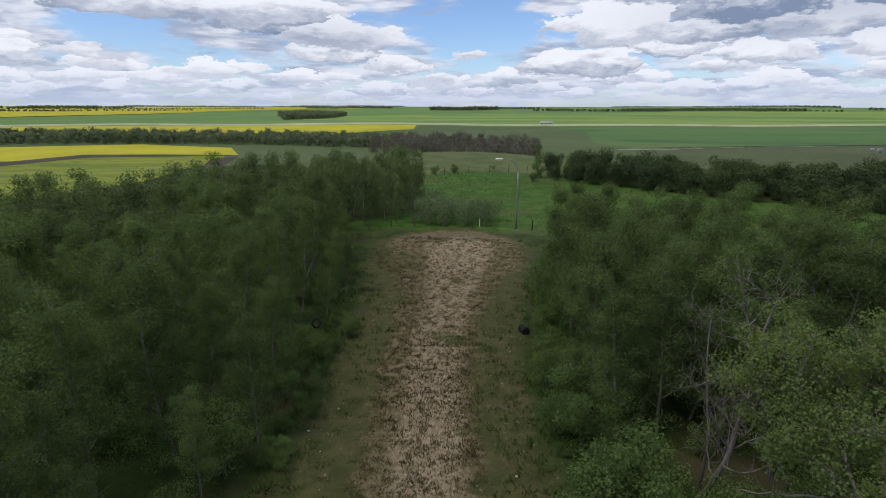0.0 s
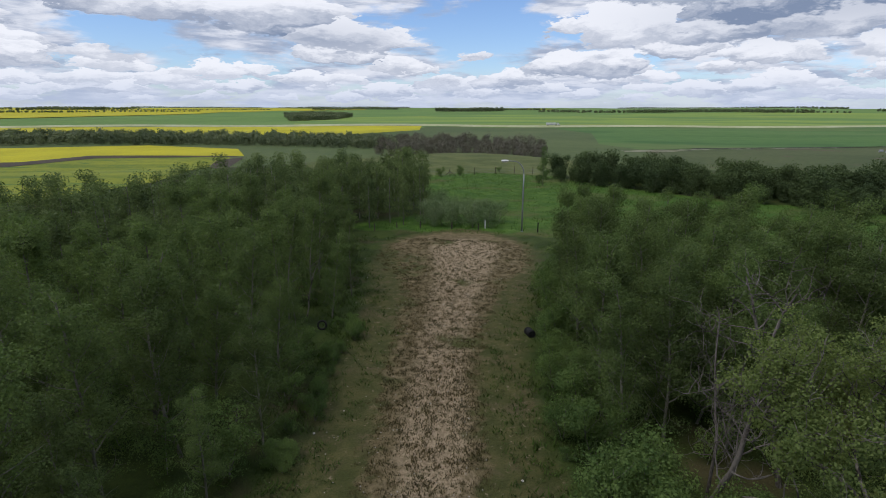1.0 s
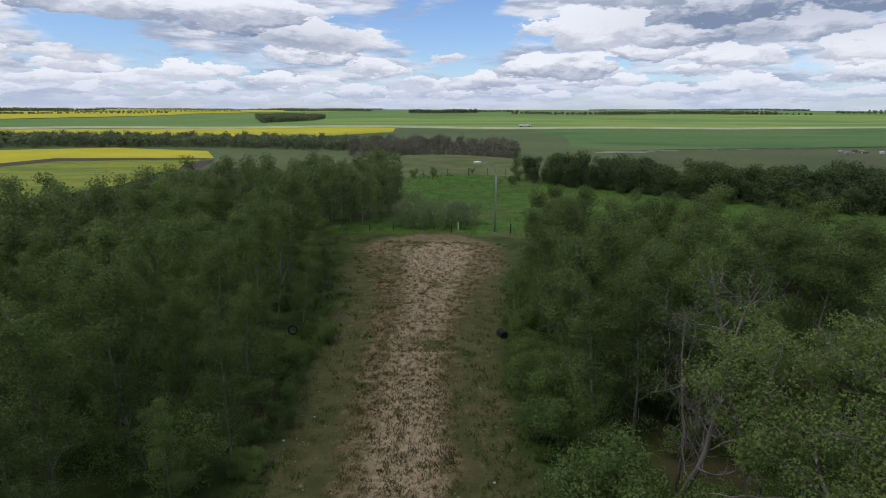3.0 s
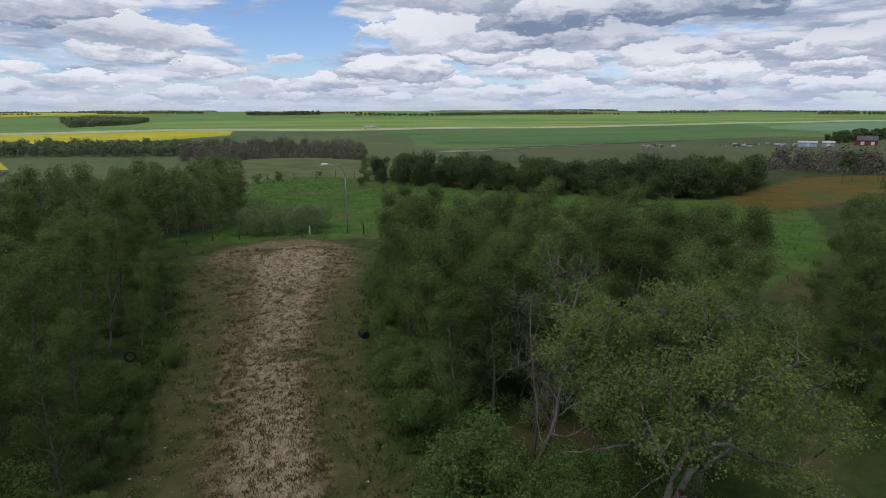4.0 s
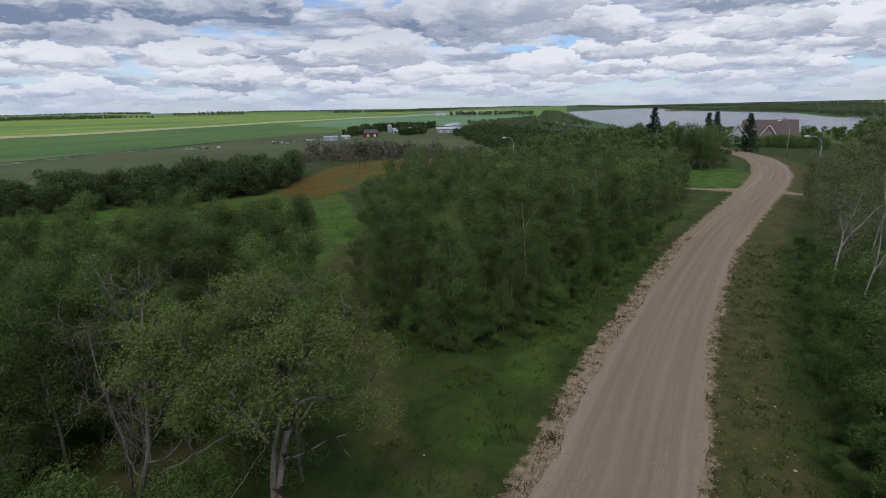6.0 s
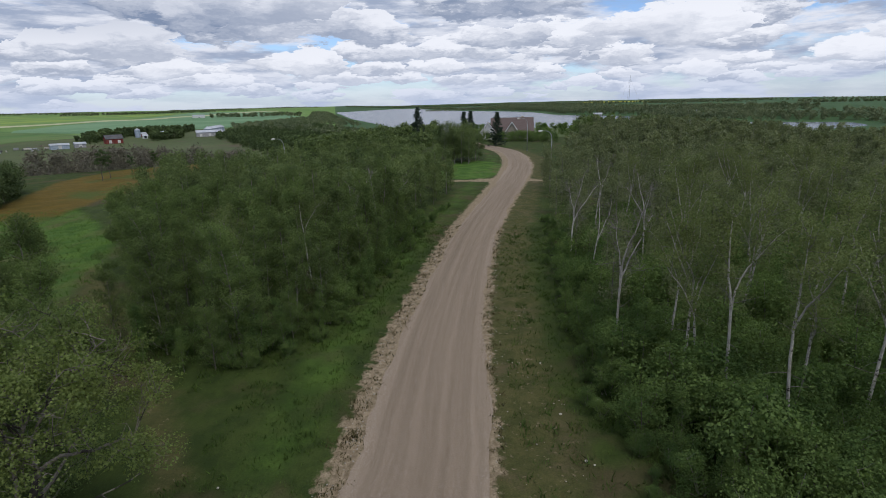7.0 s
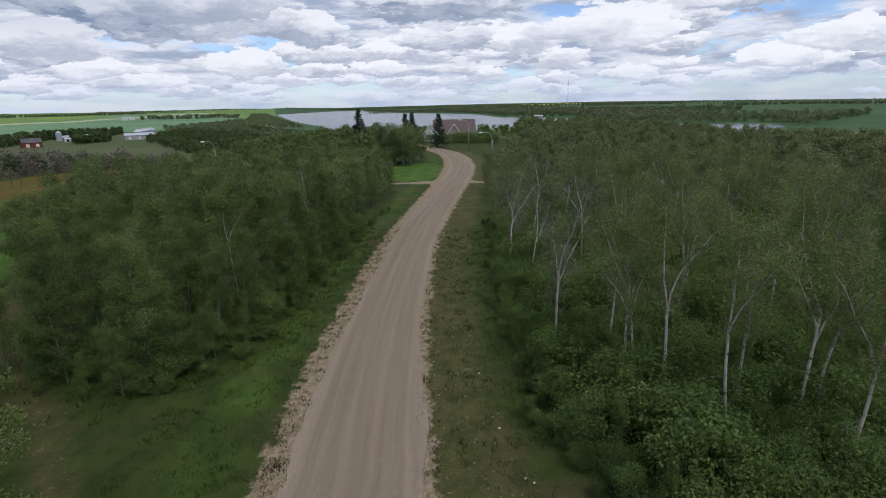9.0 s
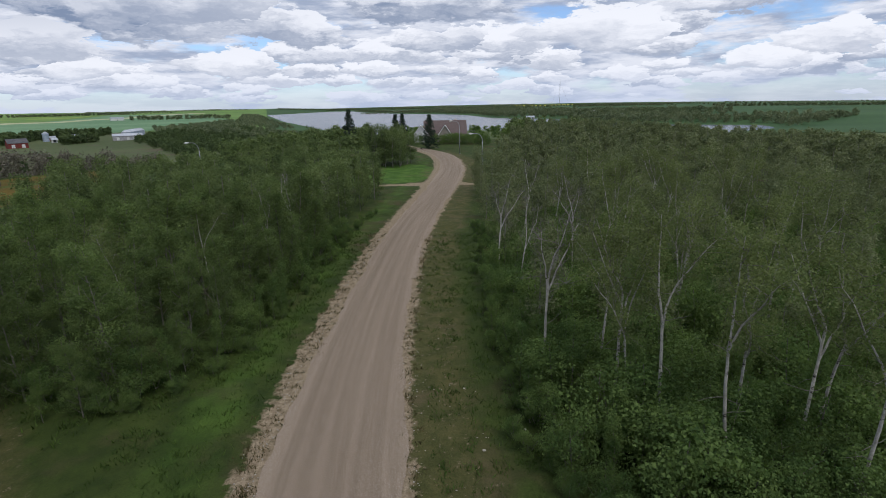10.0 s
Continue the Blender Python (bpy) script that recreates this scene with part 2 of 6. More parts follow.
def ground_material():
    """Rough grass that gives way to mown verge, lush meadow, worn track and loose gravel by the plan's masks."""
    mat = bpy.data.materials.new("grassland")
    mat.use_nodes = True
    n = Nodes(mat.node_tree)
    out = n.add("ShaderNodeOutputMaterial")
    place = n.add("ShaderNodeNewGeometry").outputs["Position"]

    def mask(name, ragged, size, low=0.42, high=0.58):
        a = n.add("ShaderNodeAttribute")
        a.attribute_name = name
        rough = n.math("MULTIPLY", n.math("SUBTRACT", n.noise(place, size, 5.0, 0.65), 0.5), ragged)
        gate = n.ramp(a.outputs["Fac"], 0.0, 0.06)
        return n.math("MULTIPLY", n.ramp(n.math("ADD", a.outputs["Fac"], rough), low, high), gate)

    def tones(a, b, scale, low=0.36, high=0.64, detail=6.0):
        return n.mix(n.ramp(n.noise(place, scale, detail, 0.7), low, high), a, b)

    fine = n.noise(place, 14.0, 4.0, 0.7)
    colour = tones((0.030, 0.050, 0.011), (0.054, 0.078, 0.017), 0.5)
    colour = n.mix(n.ramp(n.noise(place, 0.16, 4.0, 0.6), 0.52, 0.68), colour, (0.075, 0.066, 0.030))
    lush = tones((0.044, 0.102, 0.014), (0.084, 0.156, 0.025), 0.35)
    lush = n.mix(n.ramp(n.noise(n.vec("MULTIPLY", place, (0.45, 1.0, 1.0)), 0.13, 5.0, 0.65), 0.50, 0.68), lush, (0.105, 0.108, 0.04))
    colour = n.mix(mask("lush", 0.5, 0.35, 0.3, 0.7), colour, lush)
    tan = tones((0.085, 0.110, 0.034), (0.135, 0.150, 0.052), 0.12)
    colour = n.mix(mask("tan", 0.5, 0.1, 0.3, 0.7), colour, tan)
    russet = tones((0.098, 0.074, 0.013), (0.142, 0.096, 0.017), 0.3)
    russet = n.mix(n.ramp(n.noise(place, 0.09, 4.0, 0.6), 0.52, 0.66), russet, (0.075, 0.10, 0.02))
    colour = n.mix(mask("russet", 0.5, 0.2, 0.3, 0.7), colour, russet)
    mown = tones((0.058, 0.066, 0.020), (0.098, 0.094, 0.034), 0.8)
    mown = n.mix(n.ramp(n.noise(place, 0.33, 5.0, 0.65), 0.52, 0.68), mown, (0.112, 0.094, 0.047))
    mown = n.mix(n.ramp(n.noise(place, 3.0, 4.0, 0.7), 0.60, 0.68), mown, (0.20, 0.165, 0.105))
    colour = n.mix(mask("mown", 0.8, 0.6, 0.3, 0.7), colour, mown)
    soil = n.mix(mask("lane", 0.7, 0.9, 0.25, 0.75), tones((0.125, 0.100, 0.050), (0.215, 0.168, 0.095), 1.6), tones((0.275, 0.208, 0.130), (0.42, 0.330, 0.218), 5.0))
    weeds = n.ramp(n.noise(place, 3.4, 6.0, 0.75), 0.49, 0.58)
    soil = n.mix(n.math("MULTIPLY", weeds, 0.45), soil, (0.12, 0.096, 0.044))
    soil = n.mix(n.ramp(n.noise(place, 0.22, 4.0, 0.6), 0.56, 0.68), soil, (0.085, 0.095, 0.03))
    colour = n.mix(mask("worn", 1.1, 1.1, 0.40, 0.66), colour, soil)
    loose = tones((0.21, 0.160, 0.10), (0.37, 0.295, 0.20), 3.0)
    loose = n.mix(n.math("MULTIPLY", n.ramp(n.noise(place, 2.6, 5.0, 0.7), 0.56, 0.64), 0.7), loose, (0.10, 0.085, 0.04))
    colour = n.mix(mask("shoulder", 0.9, 1.3, 0.42, 0.56), colour, loose)
    colour = n.mix(n.math("MULTIPLY", n.ramp(fine, 0.35, 0.65), 0.45), colour, n.mix(1.0, colour, (0.42, 0.42, 0.42), "MULTIPLY"))
    body = n.add("ShaderNodeBsdfPrincipled")
    n.put(body.inputs["Base Color"], colour)
    n.put(body.inputs["Roughness"], 0.95)
    n.put(body.inputs["Specular IOR Level"], 0.15)
    b = n.add("ShaderNodeBump")
    n.put(b.inputs["Strength"], 0.9)
    n.put(b.inputs["Distance"], 0.10)
    n.put(b.inputs["Height"], n.noise(place, 7.0, 5.0, 0.7))
    n.put(body.inputs["Normal"], b.outputs[0])
    n.put(out.inputs[0], body.outputs[0])
    return mat


def gravel_material():
    """Packed gravel: wheel lanes along the road, loose pale stones between and beside them."""
    mat = bpy.data.materials.new("gravel")
    mat.use_nodes = True
    n = Nodes(mat.node_tree)
    out = n.add("ShaderNodeOutputMaterial")
    place = n.add("ShaderNodeNewGeometry").outputs["Position"]
    uv = n.add("ShaderNodeUVMap")
    uv.uv_map = "strip"
    lanes = n.noise(n.vec("MULTIPLY", uv.outputs[0], (2.2, 0.035, 1.0)), 1.0, 4.0, 0.6)
    cross = n.add("ShaderNodeSeparateXYZ")
    n.put(cross.inputs[0], uv.outputs[0])
    edge = n.ramp(n.math("ABSOLUTE", cross.outputs[0]), 1.5, 2.5)
    stones = n.noise(place, 11.0, 4.0, 0.75)
    f = n.math("ADD", n.math("MULTIPLY", lanes, 0.75), n.math("MULTIPLY", stones, 0.45))
    f = n.math("ADD", f, n.math("MULTIPLY", edge, 0.14))
    colour = n.mix(n.ramp(f, 0.38, 0.90), (0.168, 0.126, 0.087), (0.280, 0.221, 0.163))
    colour = n.mix(n.math("MULTIPLY", n.ramp(n.noise(place, 24.0, 3.0, 0.7), 0.52, 0.62), 0.55), colour, (0.42, 0.36, 0.30))
    colour = n.mix(n.math("MULTIPLY", n.ramp(n.noise(place, 17.0, 3.0, 0.7), 0.56, 0.66), 0.5), colour, (0.10, 0.075, 0.055))
    body = n.add("ShaderNodeBsdfPrincipled")
    n.put(body.inputs["Base Color"], colour)
    n.put(body.inputs["Roughness"], 0.95)
    n.put(body.inputs["Specular IOR Level"], 0.15)
    b = n.add("ShaderNodeBump")
    n.put(b.inputs["Strength"], 0.8)
    n.put(b.inputs["Distance"], 0.04)
    n.put(b.inputs["Height"], n.noise(place, 13.0, 5.0, 0.75))
    n.put(body.inputs["Normal"], b.outputs[0])
    n.put(out.inputs[0], body.outputs[0])
    return mat


GRASS, GRAVEL = ground_material(), gravel_material()
CANOLA = material("canola_in_flower", (0.34, 0.315, 0.008), (0.46, 0.415, 0.012), 0.02, 0.9, fine=40, spots=[((0.20, 0.26, 0.03), 0.03, 0.60, 0.78)])
CANOLA_THIN = material("thin_canola", (0.10, 0.145, 0.010), (0.235, 0.245, 0.014), 0.05, 0.9, fine=14, stretch=(0.5, 1.6, 1), spots=[((0.08, 0.14, 0.02), 0.12, 0.54, 0.68)])
PLOUGH = material("tilled_soil", (0.045, 0.035, 0.025), (0.075, 0.058, 0.04), 0.08, 0.95, 0.5, 3.0)
CROP = material("young_crop", (0.090, 0.172, 0.036), (0.136, 0.228, 0.050), 0.004, 0.95, fine=30)
CROP_DARK = material("dark_crop", (0.050, 0.120, 0.026), (0.090, 0.168, 0.038), 0.006, 0.95, fine=25, stretch=(0.5, 1.3, 1), spots=[((0.105, 0.155, 0.042), 0.005, 0.50, 0.62), ((0.040, 0.105, 0.022), 0.009, 0.56, 0.66)])
CROP_BLUE = material("blue_green_crop", (0.09, 0.18, 0.085), (0.15, 0.26, 0.13), 0.004, 0.95, fine=30)
CROP_LIGHT = material("ripening_crop", (0.15, 0.235, 0.042), (0.23, 0.31, 0.052), 0.003, 0.95, fine=30, stretch=(0.5, 1.4, 1), spots=[((0.11, 0.20, 0.045), 0.0028, 0.46, 0.56), ((0.24, 0.28, 0.05), 0.006, 0.58, 0.66)])
# green crop with the shadow of clouds put into its base colour
CROP_SHADED = material("cloud_shaded_crop", (0.028, 0.072, 0.022), (0.048, 0.102, 0.030), 0.006, 0.95, fine=25)
BROWN_PASTURE = material("brown_pasture", (0.050, 0.072, 0.022), (0.082, 0.100, 0.034), 0.012, 0.95, fine=25, spots=[((0.085, 0.070, 0.038), 0.03, 0.54, 0.66)])
DARK_REEDS = material("dark_reeds", (0.020, 0.024, 0.014), (0.050, 0.052, 0.030), 0.05, 0.95, fine=12)
OLIVE = material("dry_pasture", (0.058, 0.090, 0.028), (0.095, 0.122, 0.040), 0.012, 0.95, fine=25)
BLADES = material("long_grass", (0.036, 0.070, 0.012), (0.066, 0.104, 0.020), 0.3, 0.8, leaf=0.25, island=0.35)
MEADOW = material("meadow_blades", (0.058, 0.112, 0.018), (0.090, 0.160, 0.028), 0.3, 0.8, leaf=0.25, island=0.18)
WEEDS = material("dry_weeds", (0.050, 0.048, 0.018), (0.105, 0.080, 0.034), 0.5, 0.85, leaf=0.15, island=0.4)
REEDS = material("pale_reeds", (0.15, 0.145, 0.09), (0.27, 0.26, 0.18), 0.06, 0.95, fine=15, spots=[((0.075, 0.10, 0.034), 0.035, 0.46, 0.54), ((0.04, 0.04, 0.025), 0.09, 0.56, 0.62)])
ROADFAR = material("pale_highway", (0.30, 0.32, 0.16), (0.42, 0.42, 0.27), 0.02, 0.9)
STEEL = material("galvanised_steel", (0.22, 0.23, 0.24), (0.32, 0.33, 0.34), 3.0, 0.5, metal=0.6)
LAMPGLASS = material("lamp_glass", (0.55, 0.55, 0.52), (0.65, 0.65, 0.62), 3.0, 0.4, each=0.02)
POSTWOOD = material("weathered_wood", (0.05, 0.042, 0.032), (0.12, 0.105, 0.085), 4.0, 0.9, 0.5, 40, each=0.2)
BLACK = material("black_rubber", (0.006, 0.006, 0.006), (0.015, 0.015, 0.015), 5.0, 0.7, each=0.05)
WHITE = material("white_paint", (0.48, 0.48, 0.47), (0.62, 0.62, 0.61), 1.0, 0.5, each=0.06)
RED = material("barn_red", (0.13, 0.028, 0.024), (0.20, 0.045, 0.036), 0.6, 0.8, each=0.05)
GREYWALL = material("grey_siding", (0.24, 0.24, 0.25), (0.36, 0.36, 0.37), 0.5, 0.8, each=0.15)
ROOFBROWN = material("brown_shingles", (0.090, 0.068, 0.063), (0.135, 0.104, 0.096), 2.0, 0.9, 0.5, 12, each=0.02)
ROOFDARK = material("dark_roof", (0.06, 0.06, 0.065), (0.12, 0.12, 0.125), 0.8, 0.8, each=0.1)
ROOFPALE = material("pale_metal_roof", (0.30, 0.32, 0.35), (0.42, 0.44, 0.47), 0.6, 0.5, each=0.2)
STUCCO = material("beige_stucco", (0.24, 0.215, 0.18), (0.32, 0.29, 0.245), 1.0, 0.9, each=0.02)
DARKGLASS = material("dark_window", (0.02, 0.025, 0.03), (0.04, 0.05, 0.06), 1.0, 0.1, each=0.02)
BLUESTEEL = material("blue_grey_steel", (0.26, 0.32, 0.40), (0.40, 0.46, 0.54), 0.8, 0.4, metal=0.2)
STONE = material("pale_stone", (0.32, 0.30, 0.26), (0.48, 0.45, 0.40), 6.0, 0.9, 0.4, 30, each=0.15)


def water_material():
    mat = bpy.data.materials.new("lake_water")
    mat.use_nodes = True
    n = Nodes(mat.node_tree)
    out = n.add("ShaderNodeOutputMaterial")
    place = n.add("ShaderNodeNewGeometry").outputs["Position"]
    body = n.add("ShaderNodeBsdfPrincipled")
    n.put(body.inputs["Base Color"], n.mix(n.ramp(n.noise(n.vec("MULTIPLY", place, (0.4, 1.6, 1)), 0.006, 4.0, 0.6), 0.35, 0.65), (0.045, 0.058, 0.075), (0.075, 0.090, 0.108)))
    n.put(body.inputs["Roughness"], 0.22)
    n.put(body.inputs["Specular IOR Level"], 0.38)
    b = n.add("ShaderNodeBump")
    n.put(b.inputs["Strength"], 0.7)
    n.put(b.inputs["Distance"], 0.6)
    n.put(b.inputs["Height"], n.noise(place, 0.22, 4.0, 0.6))
    n.put(body.inputs["Normal"], b.outputs[0])
    n.put(out.inputs[0], body.outputs[0])
    return mat


WATER = water_material()


# ---- lie of the land ----
RIDGE = [(-70, 5), (0, 25), (120, 10), (220, 24)]
LAKE = [(4250, 1010), (2820, 1013), (2110, 737), (1468, 490), (1042, 304), (842, 215), (620, 130), (470, 40), (440, -80), (560, -230), (700, -400), (800, -430), (840, -360), (900, -280), (1150, -240), (1300, -200), (1480, -78), (1954, -15), (2229, 119), (2506, 287), (3056, 506), (3900, 780), (3950, 730), (3300, 460), (2750, 280), (3100, 240), (4250, 400)]


def ss(a, b, v):
    t = np.clip((v - a) / (b - a), 0, 1)
    return t * t * (3 - 2 * t)


def seg_dist(px, py, a, b):
    dx, dy = b[0] - a[0], b[1] - a[1]
    t = np.clip(((px - a[0]) * dx + (py - a[1]) * dy) / (dx * dx + dy * dy), 0, 1)
    ox, oy = px - a[0] - t * dx, py - a[1] - t * dy
    return np.hypot(ox, oy), dx * oy - dy * ox > 0


def inside(px, py, poly):
    c = np.zeros(np.shape(px), bool)
    for (x0, y0), (x1, y1) in zip(poly, poly[1:] + poly[:1]):
        hit = (y0 > py) != (y1 > py)
        c ^= hit & (px < (x1 - x0) * (py - y0) / ((y1 - y0) or 1e-9) + x0)
    return c


def height(px, py):
    px, py = np.asarray(px, float), np.asarray(py, float)
    best, north = np.full(px.shape, 1e9), np.zeros(px.shape, bool)
    for a, b in zip(RIDGE, RIDGE[1:]):
        d, left = seg_dist(px, py, a, b)
        north = np.where(d < best, left, north)
        best = np.minimum(best, d)
    reach = np.where(north, 85.0 + 45 * np.exp(-(((px + 12) / 42) ** 2)) - 52 * ss(95, 170, px), 80.0)
    r = np.hypot(px, py)
    drop = ss(reach, reach + 170 - 70 * ss(95, 170, px), best)
    east = np.arctan2(px, py)
    plain = -14 + 21 * np.clip((r - 1100) / 3400, 0, 1) ** 1.3 * (1 - 0.9 * ss(1.75, 2.25, east))
    plain = plain + 14 * np.exp(-((px - 1250) ** 2 + (py - 2940) ** 2) / 700 ** 2)
    plain = plain + (0.9 * np.sin(px / 61 + 1) * np.cos(py / 83) + 1.2 * np.sin(px / 170 - py / 230)) * ss(150, 400, r)
    shore = np.full(px.shape, 1e9)
    for a, b in zip(LAKE, LAKE[1:] + LAKE[:1]):
        shore = np.minimum(shore, seg_dist(px, py, a, b)[0])
    shore = np.where(inside(px, py, LAKE), -shore, shore)
    low = -21.5 + 0.05 * np.clip(shore, -90, 2000)
    plain = np.minimum(plain, low)
    return plain * drop


def mesh_of(name, verts, faces, *mats, smooth=False, slot=None):
    """A mesh from arrays of vertices and of faces that all have the same number of corners."""
    verts, faces = np.asarray(verts, np.float32), np.asarray(faces, np.int32)
    me = bpy.data.meshes.new(name)
    count, corners = faces.shape
    me.vertices.add(len(verts))
    me.vertices.foreach_set("co", verts.ravel())
    me.loops.add(count * corners)
    me.loops.foreach_set("vertex_index", faces.ravel())
    me.polygons.add(count)
    me.polygons.foreach_set("loop_start", np.arange(0, count * corners, corners, dtype=np.int32))
    for m in mats:
        me.materials.append(m)
    if slot is not None:
        me.polygons.foreach_set("material_index", np.asarray(slot, np.int32))
    if smooth:
        me.polygons.foreach_set("use_smooth", np.ones(count, bool))
    me.update(calc_edges=True)
    return me


def part(name, bm, mat, parent=None, label="", smooth=False):
    me = bpy.data.meshes.new(name)
    bm.to_mesh(me)
    bm.free()
    me.materials.append(mat)
    if smooth:
        for p in me.polygons:
            p.use_smooth = True
    ob = new(name, me)
    ob.parent = parent
    if label:
        ob["label"] = label
    return ob


def thing(name, x, y, z, label, category, group="", turn=0.0, kind=""):
    ob = new(name)
    ob.matrix_basis = pose(x, y, z, 0, 0, turn)
    return tagged(ob, label, category, group, kind)


# gravel road: x, y, reach to its left and right
ROAD = [(-45, 6, 2.6, 2.6), (-20, 3.5, 2.6, 2.6), (0, 2.9, 2.6, 2.6), (16, 3.15, 2.6, 2.6), (21, 3.6, 2.6, 2.6), (28, 4.2, 2.5, 2.4), (36, 4.6, 2.35, 2.3), (46, 4.85, 2.25, 2.25), (57, 4.75, 2.2, 2.25), (69, 4.1, 2.2, 2.25), (84, 3.0, 2.3, 2.3),
        (105, 1.5, 2.6, 2.6), (122, 1.1, 2.7, 2.6), (140, 2.2, 2.7, 2.6), (156, 5.0, 2.5, 2.5), (170, 10, 2.3, 2.3), (186, 18, 2.3, 2.3), (205, 24, 2.3, 2.3)]
# the worn track that leaves the road and ends in a turning place: x, y, half its breadth
TRACKLINE = [(0, 5, 3.0), (-2.2, 12, 2.5), (-3.0, 20, 2.3), (-3.6, 27, 2.4), (-3.7, 34, 2.8), (-3.7, 42, 4.0), (-4.1, 48, 6.6), (-4.2, 53, 6.9), (-4.0, 56.5, 4.6)]
LANE = [(0, 5, 1.9), (-2.2, 12, 1.4), (-2.7, 20, 1.4), (-3.3, 29, 1.4), (-3.3, 36.5, 1.6), (-3.2, 43, 2.0), (-3.2, 49, 2.8), (-3.4, 53.4, 3.6)]
WEEDY = [(-11.8, 52.4), (-6.6, 51.0), (-5.9, 44.5), (-9.4, 43.9)]
PATH_BARE = [(15.5, 12.8, 0.7), (22, 18.2, 0.6), (28, 25, 0.8), (36, 33.5, 1.1), (40, 37.5, 0.7)]
DRIVE = [(96, -3.6, 0.7), (98, -0.5, 1.4), (98, 4.5, 1.9), (97, 8, 1.6), (96, 12.5, 1.1)]
GREEN = [(-19, 61), (6, 59), (14, 58), (24, 44), (29, 33), (38, 35), (50, 43), (60, 54), (68, 64), (62, 72), (46, 80), (30, 90), (18, 102), (12, 114), (-4, 119), (-20, 110), (-12, 90), (-9, 72)]
BEND = [(99.5, 8), (106, 4.9), (122, 4.6), (130, 9), (126, 20), (104, 20), (99, 15)]
RUSSET = [(56, 60), (74, 66), (92, 68), (112, 70), (130, 82), (120, 95), (96, 93), (82, 85), (62, 74)]
TAN = [(-30, 108), (-16, 111), (-4, 119), (12, 114), (30, 118), (34, 190), (10, 215), (-60, 215), (-70, 150)]


def from_line(px, py, line):
    """How far a place lies outside a line's reach, in metres; under 0 within."""
    best = np.full(px.shape, 1e9)
    for a, b in zip(line, line[1:]):
        dx, dy = b[0] - a[0], b[1] - a[1]
        t = np.clip(((px - a[0]) * dx + (py - a[1]) * dy) / (dx * dx + dy * dy), 0, 1)
        d = np.hypot(px - a[0] - t * dx, py - a[1] - t * dy)
        best = np.minimum(best, d - (a[2] + t * (b[2] - a[2])))
    return best


def from_plot(px, py, poly):
    d = np.full(px.shape, 1e9)
    for a, b in zip(poly, poly[1:] + poly[:1]):
        d = np.minimum(d, seg_dist(px, py, a, b)[0])
    return np.where(inside(px, py, poly), -d, d)


def ground_sheet():
    rings = np.r_[0.3, np.arange(1, 72, 0.75), np.arange(72, 150, 1.8), np.geomspace(152, 4800, 105)]
    turns = np.linspace(0, 2 * math.pi, 460, endpoint=False)
    rr, tt = np.meshgrid(rings, turns, indexing="ij")
    px, py = rr * np.sin(tt), rr * np.cos(tt)
    off_road, off_track = from_line(px, py, [q[:3] for q in ROAD]), from_line(px, py, TRACKLINE)
    firm = np.clip(np.minimum(off_road, off_track) / 1.5 - 0.3, 0, 1)
    bump = 0.09 * np.sin(px * 0.9 + np.sin(py * 0.7)) * np.cos(py * 0.83) + 0.05 * np.sin(px * 2.3 + py * 1.7)
    v = np.stack([px, py, height(px, py) + bump * firm * (rr < 140)], -1).reshape(-1, 3)
    n = len(turns)
    i, j = np.meshgrid(np.arange(len(rings) - 1), np.arange(n), indexing="ij")
    k = (j + 1) % n
    f = np.stack([i * n + j, i * n + k, (i + 1) * n + k, (i + 1) * n + j], -1).reshape(-1, 4)[:, ::-1]
    far = (rr[:-1].reshape(-1) > 640).astype(int)
    mid = ((rr[:-1].reshape(-1) > 215) & (far == 0)).astype(int)
    # far land to the east takes the crop colour darkened for cloud shadow
    shores = far * (np.arctan2(px, py)[:-1].reshape(-1) > 1.22)
    me = mesh_of("ground", v, f, GRASS, CROP, OLIVE, CROP_SHADED, smooth=True, slot=far + 2 * mid + 2 * shores)
    soft = lambda d, w: np.clip(0.5 - d / (2 * w), 0, 1)
    shoulder = soft(np.minimum(from_line(px, py, [(x, y + 0.4, r) for x, y, r, _ in ROAD]) - 0.75, from_line(px, py, DRIVE)), 1.3)
    worn = soft(off_track, 1.6) - 0.5 * soft(from_plot(px, py, WEEDY), 1.0)
    mown = np.maximum(np.maximum(soft(off_track - 2.9 + 2.0 * ss(38, 48, py), 1.6), soft(off_road - 3.4, 2.2) * np.where((py > 4) & (px > 12), 0.25, 1.0)), soft(from_line(px, py, PATH_BARE), 1.4))
    lush = np.maximum(soft(from_plot(px, py, GREEN), 2.0), soft(from_plot(px, py, BEND), 1.0))
    lush = np.maximum(lush, 0.46 * soft(np.abs(off_road - 3.6) - 2.4, 1.6) * (py > 4) * (px > 12))
    tan = soft(from_plot(px, py, TAN), 5.0)
    for name, field in (("shoulder", shoulder), ("worn", worn), ("lane", soft(from_line(px, py, LANE), 1.3)), ("mown", mown), ("lush", lush), ("russet", soft(from_plot(px, py, RUSSET), 2.5)), ("tan", tan)):
        me.attributes.new(name, "FLOAT", "POINT").data.foreach_set("value", field.ravel().astype(np.float32))
    return tagged(new("ground", me), "rolling prairie ground of rough green grass", "ground", kind="structure")


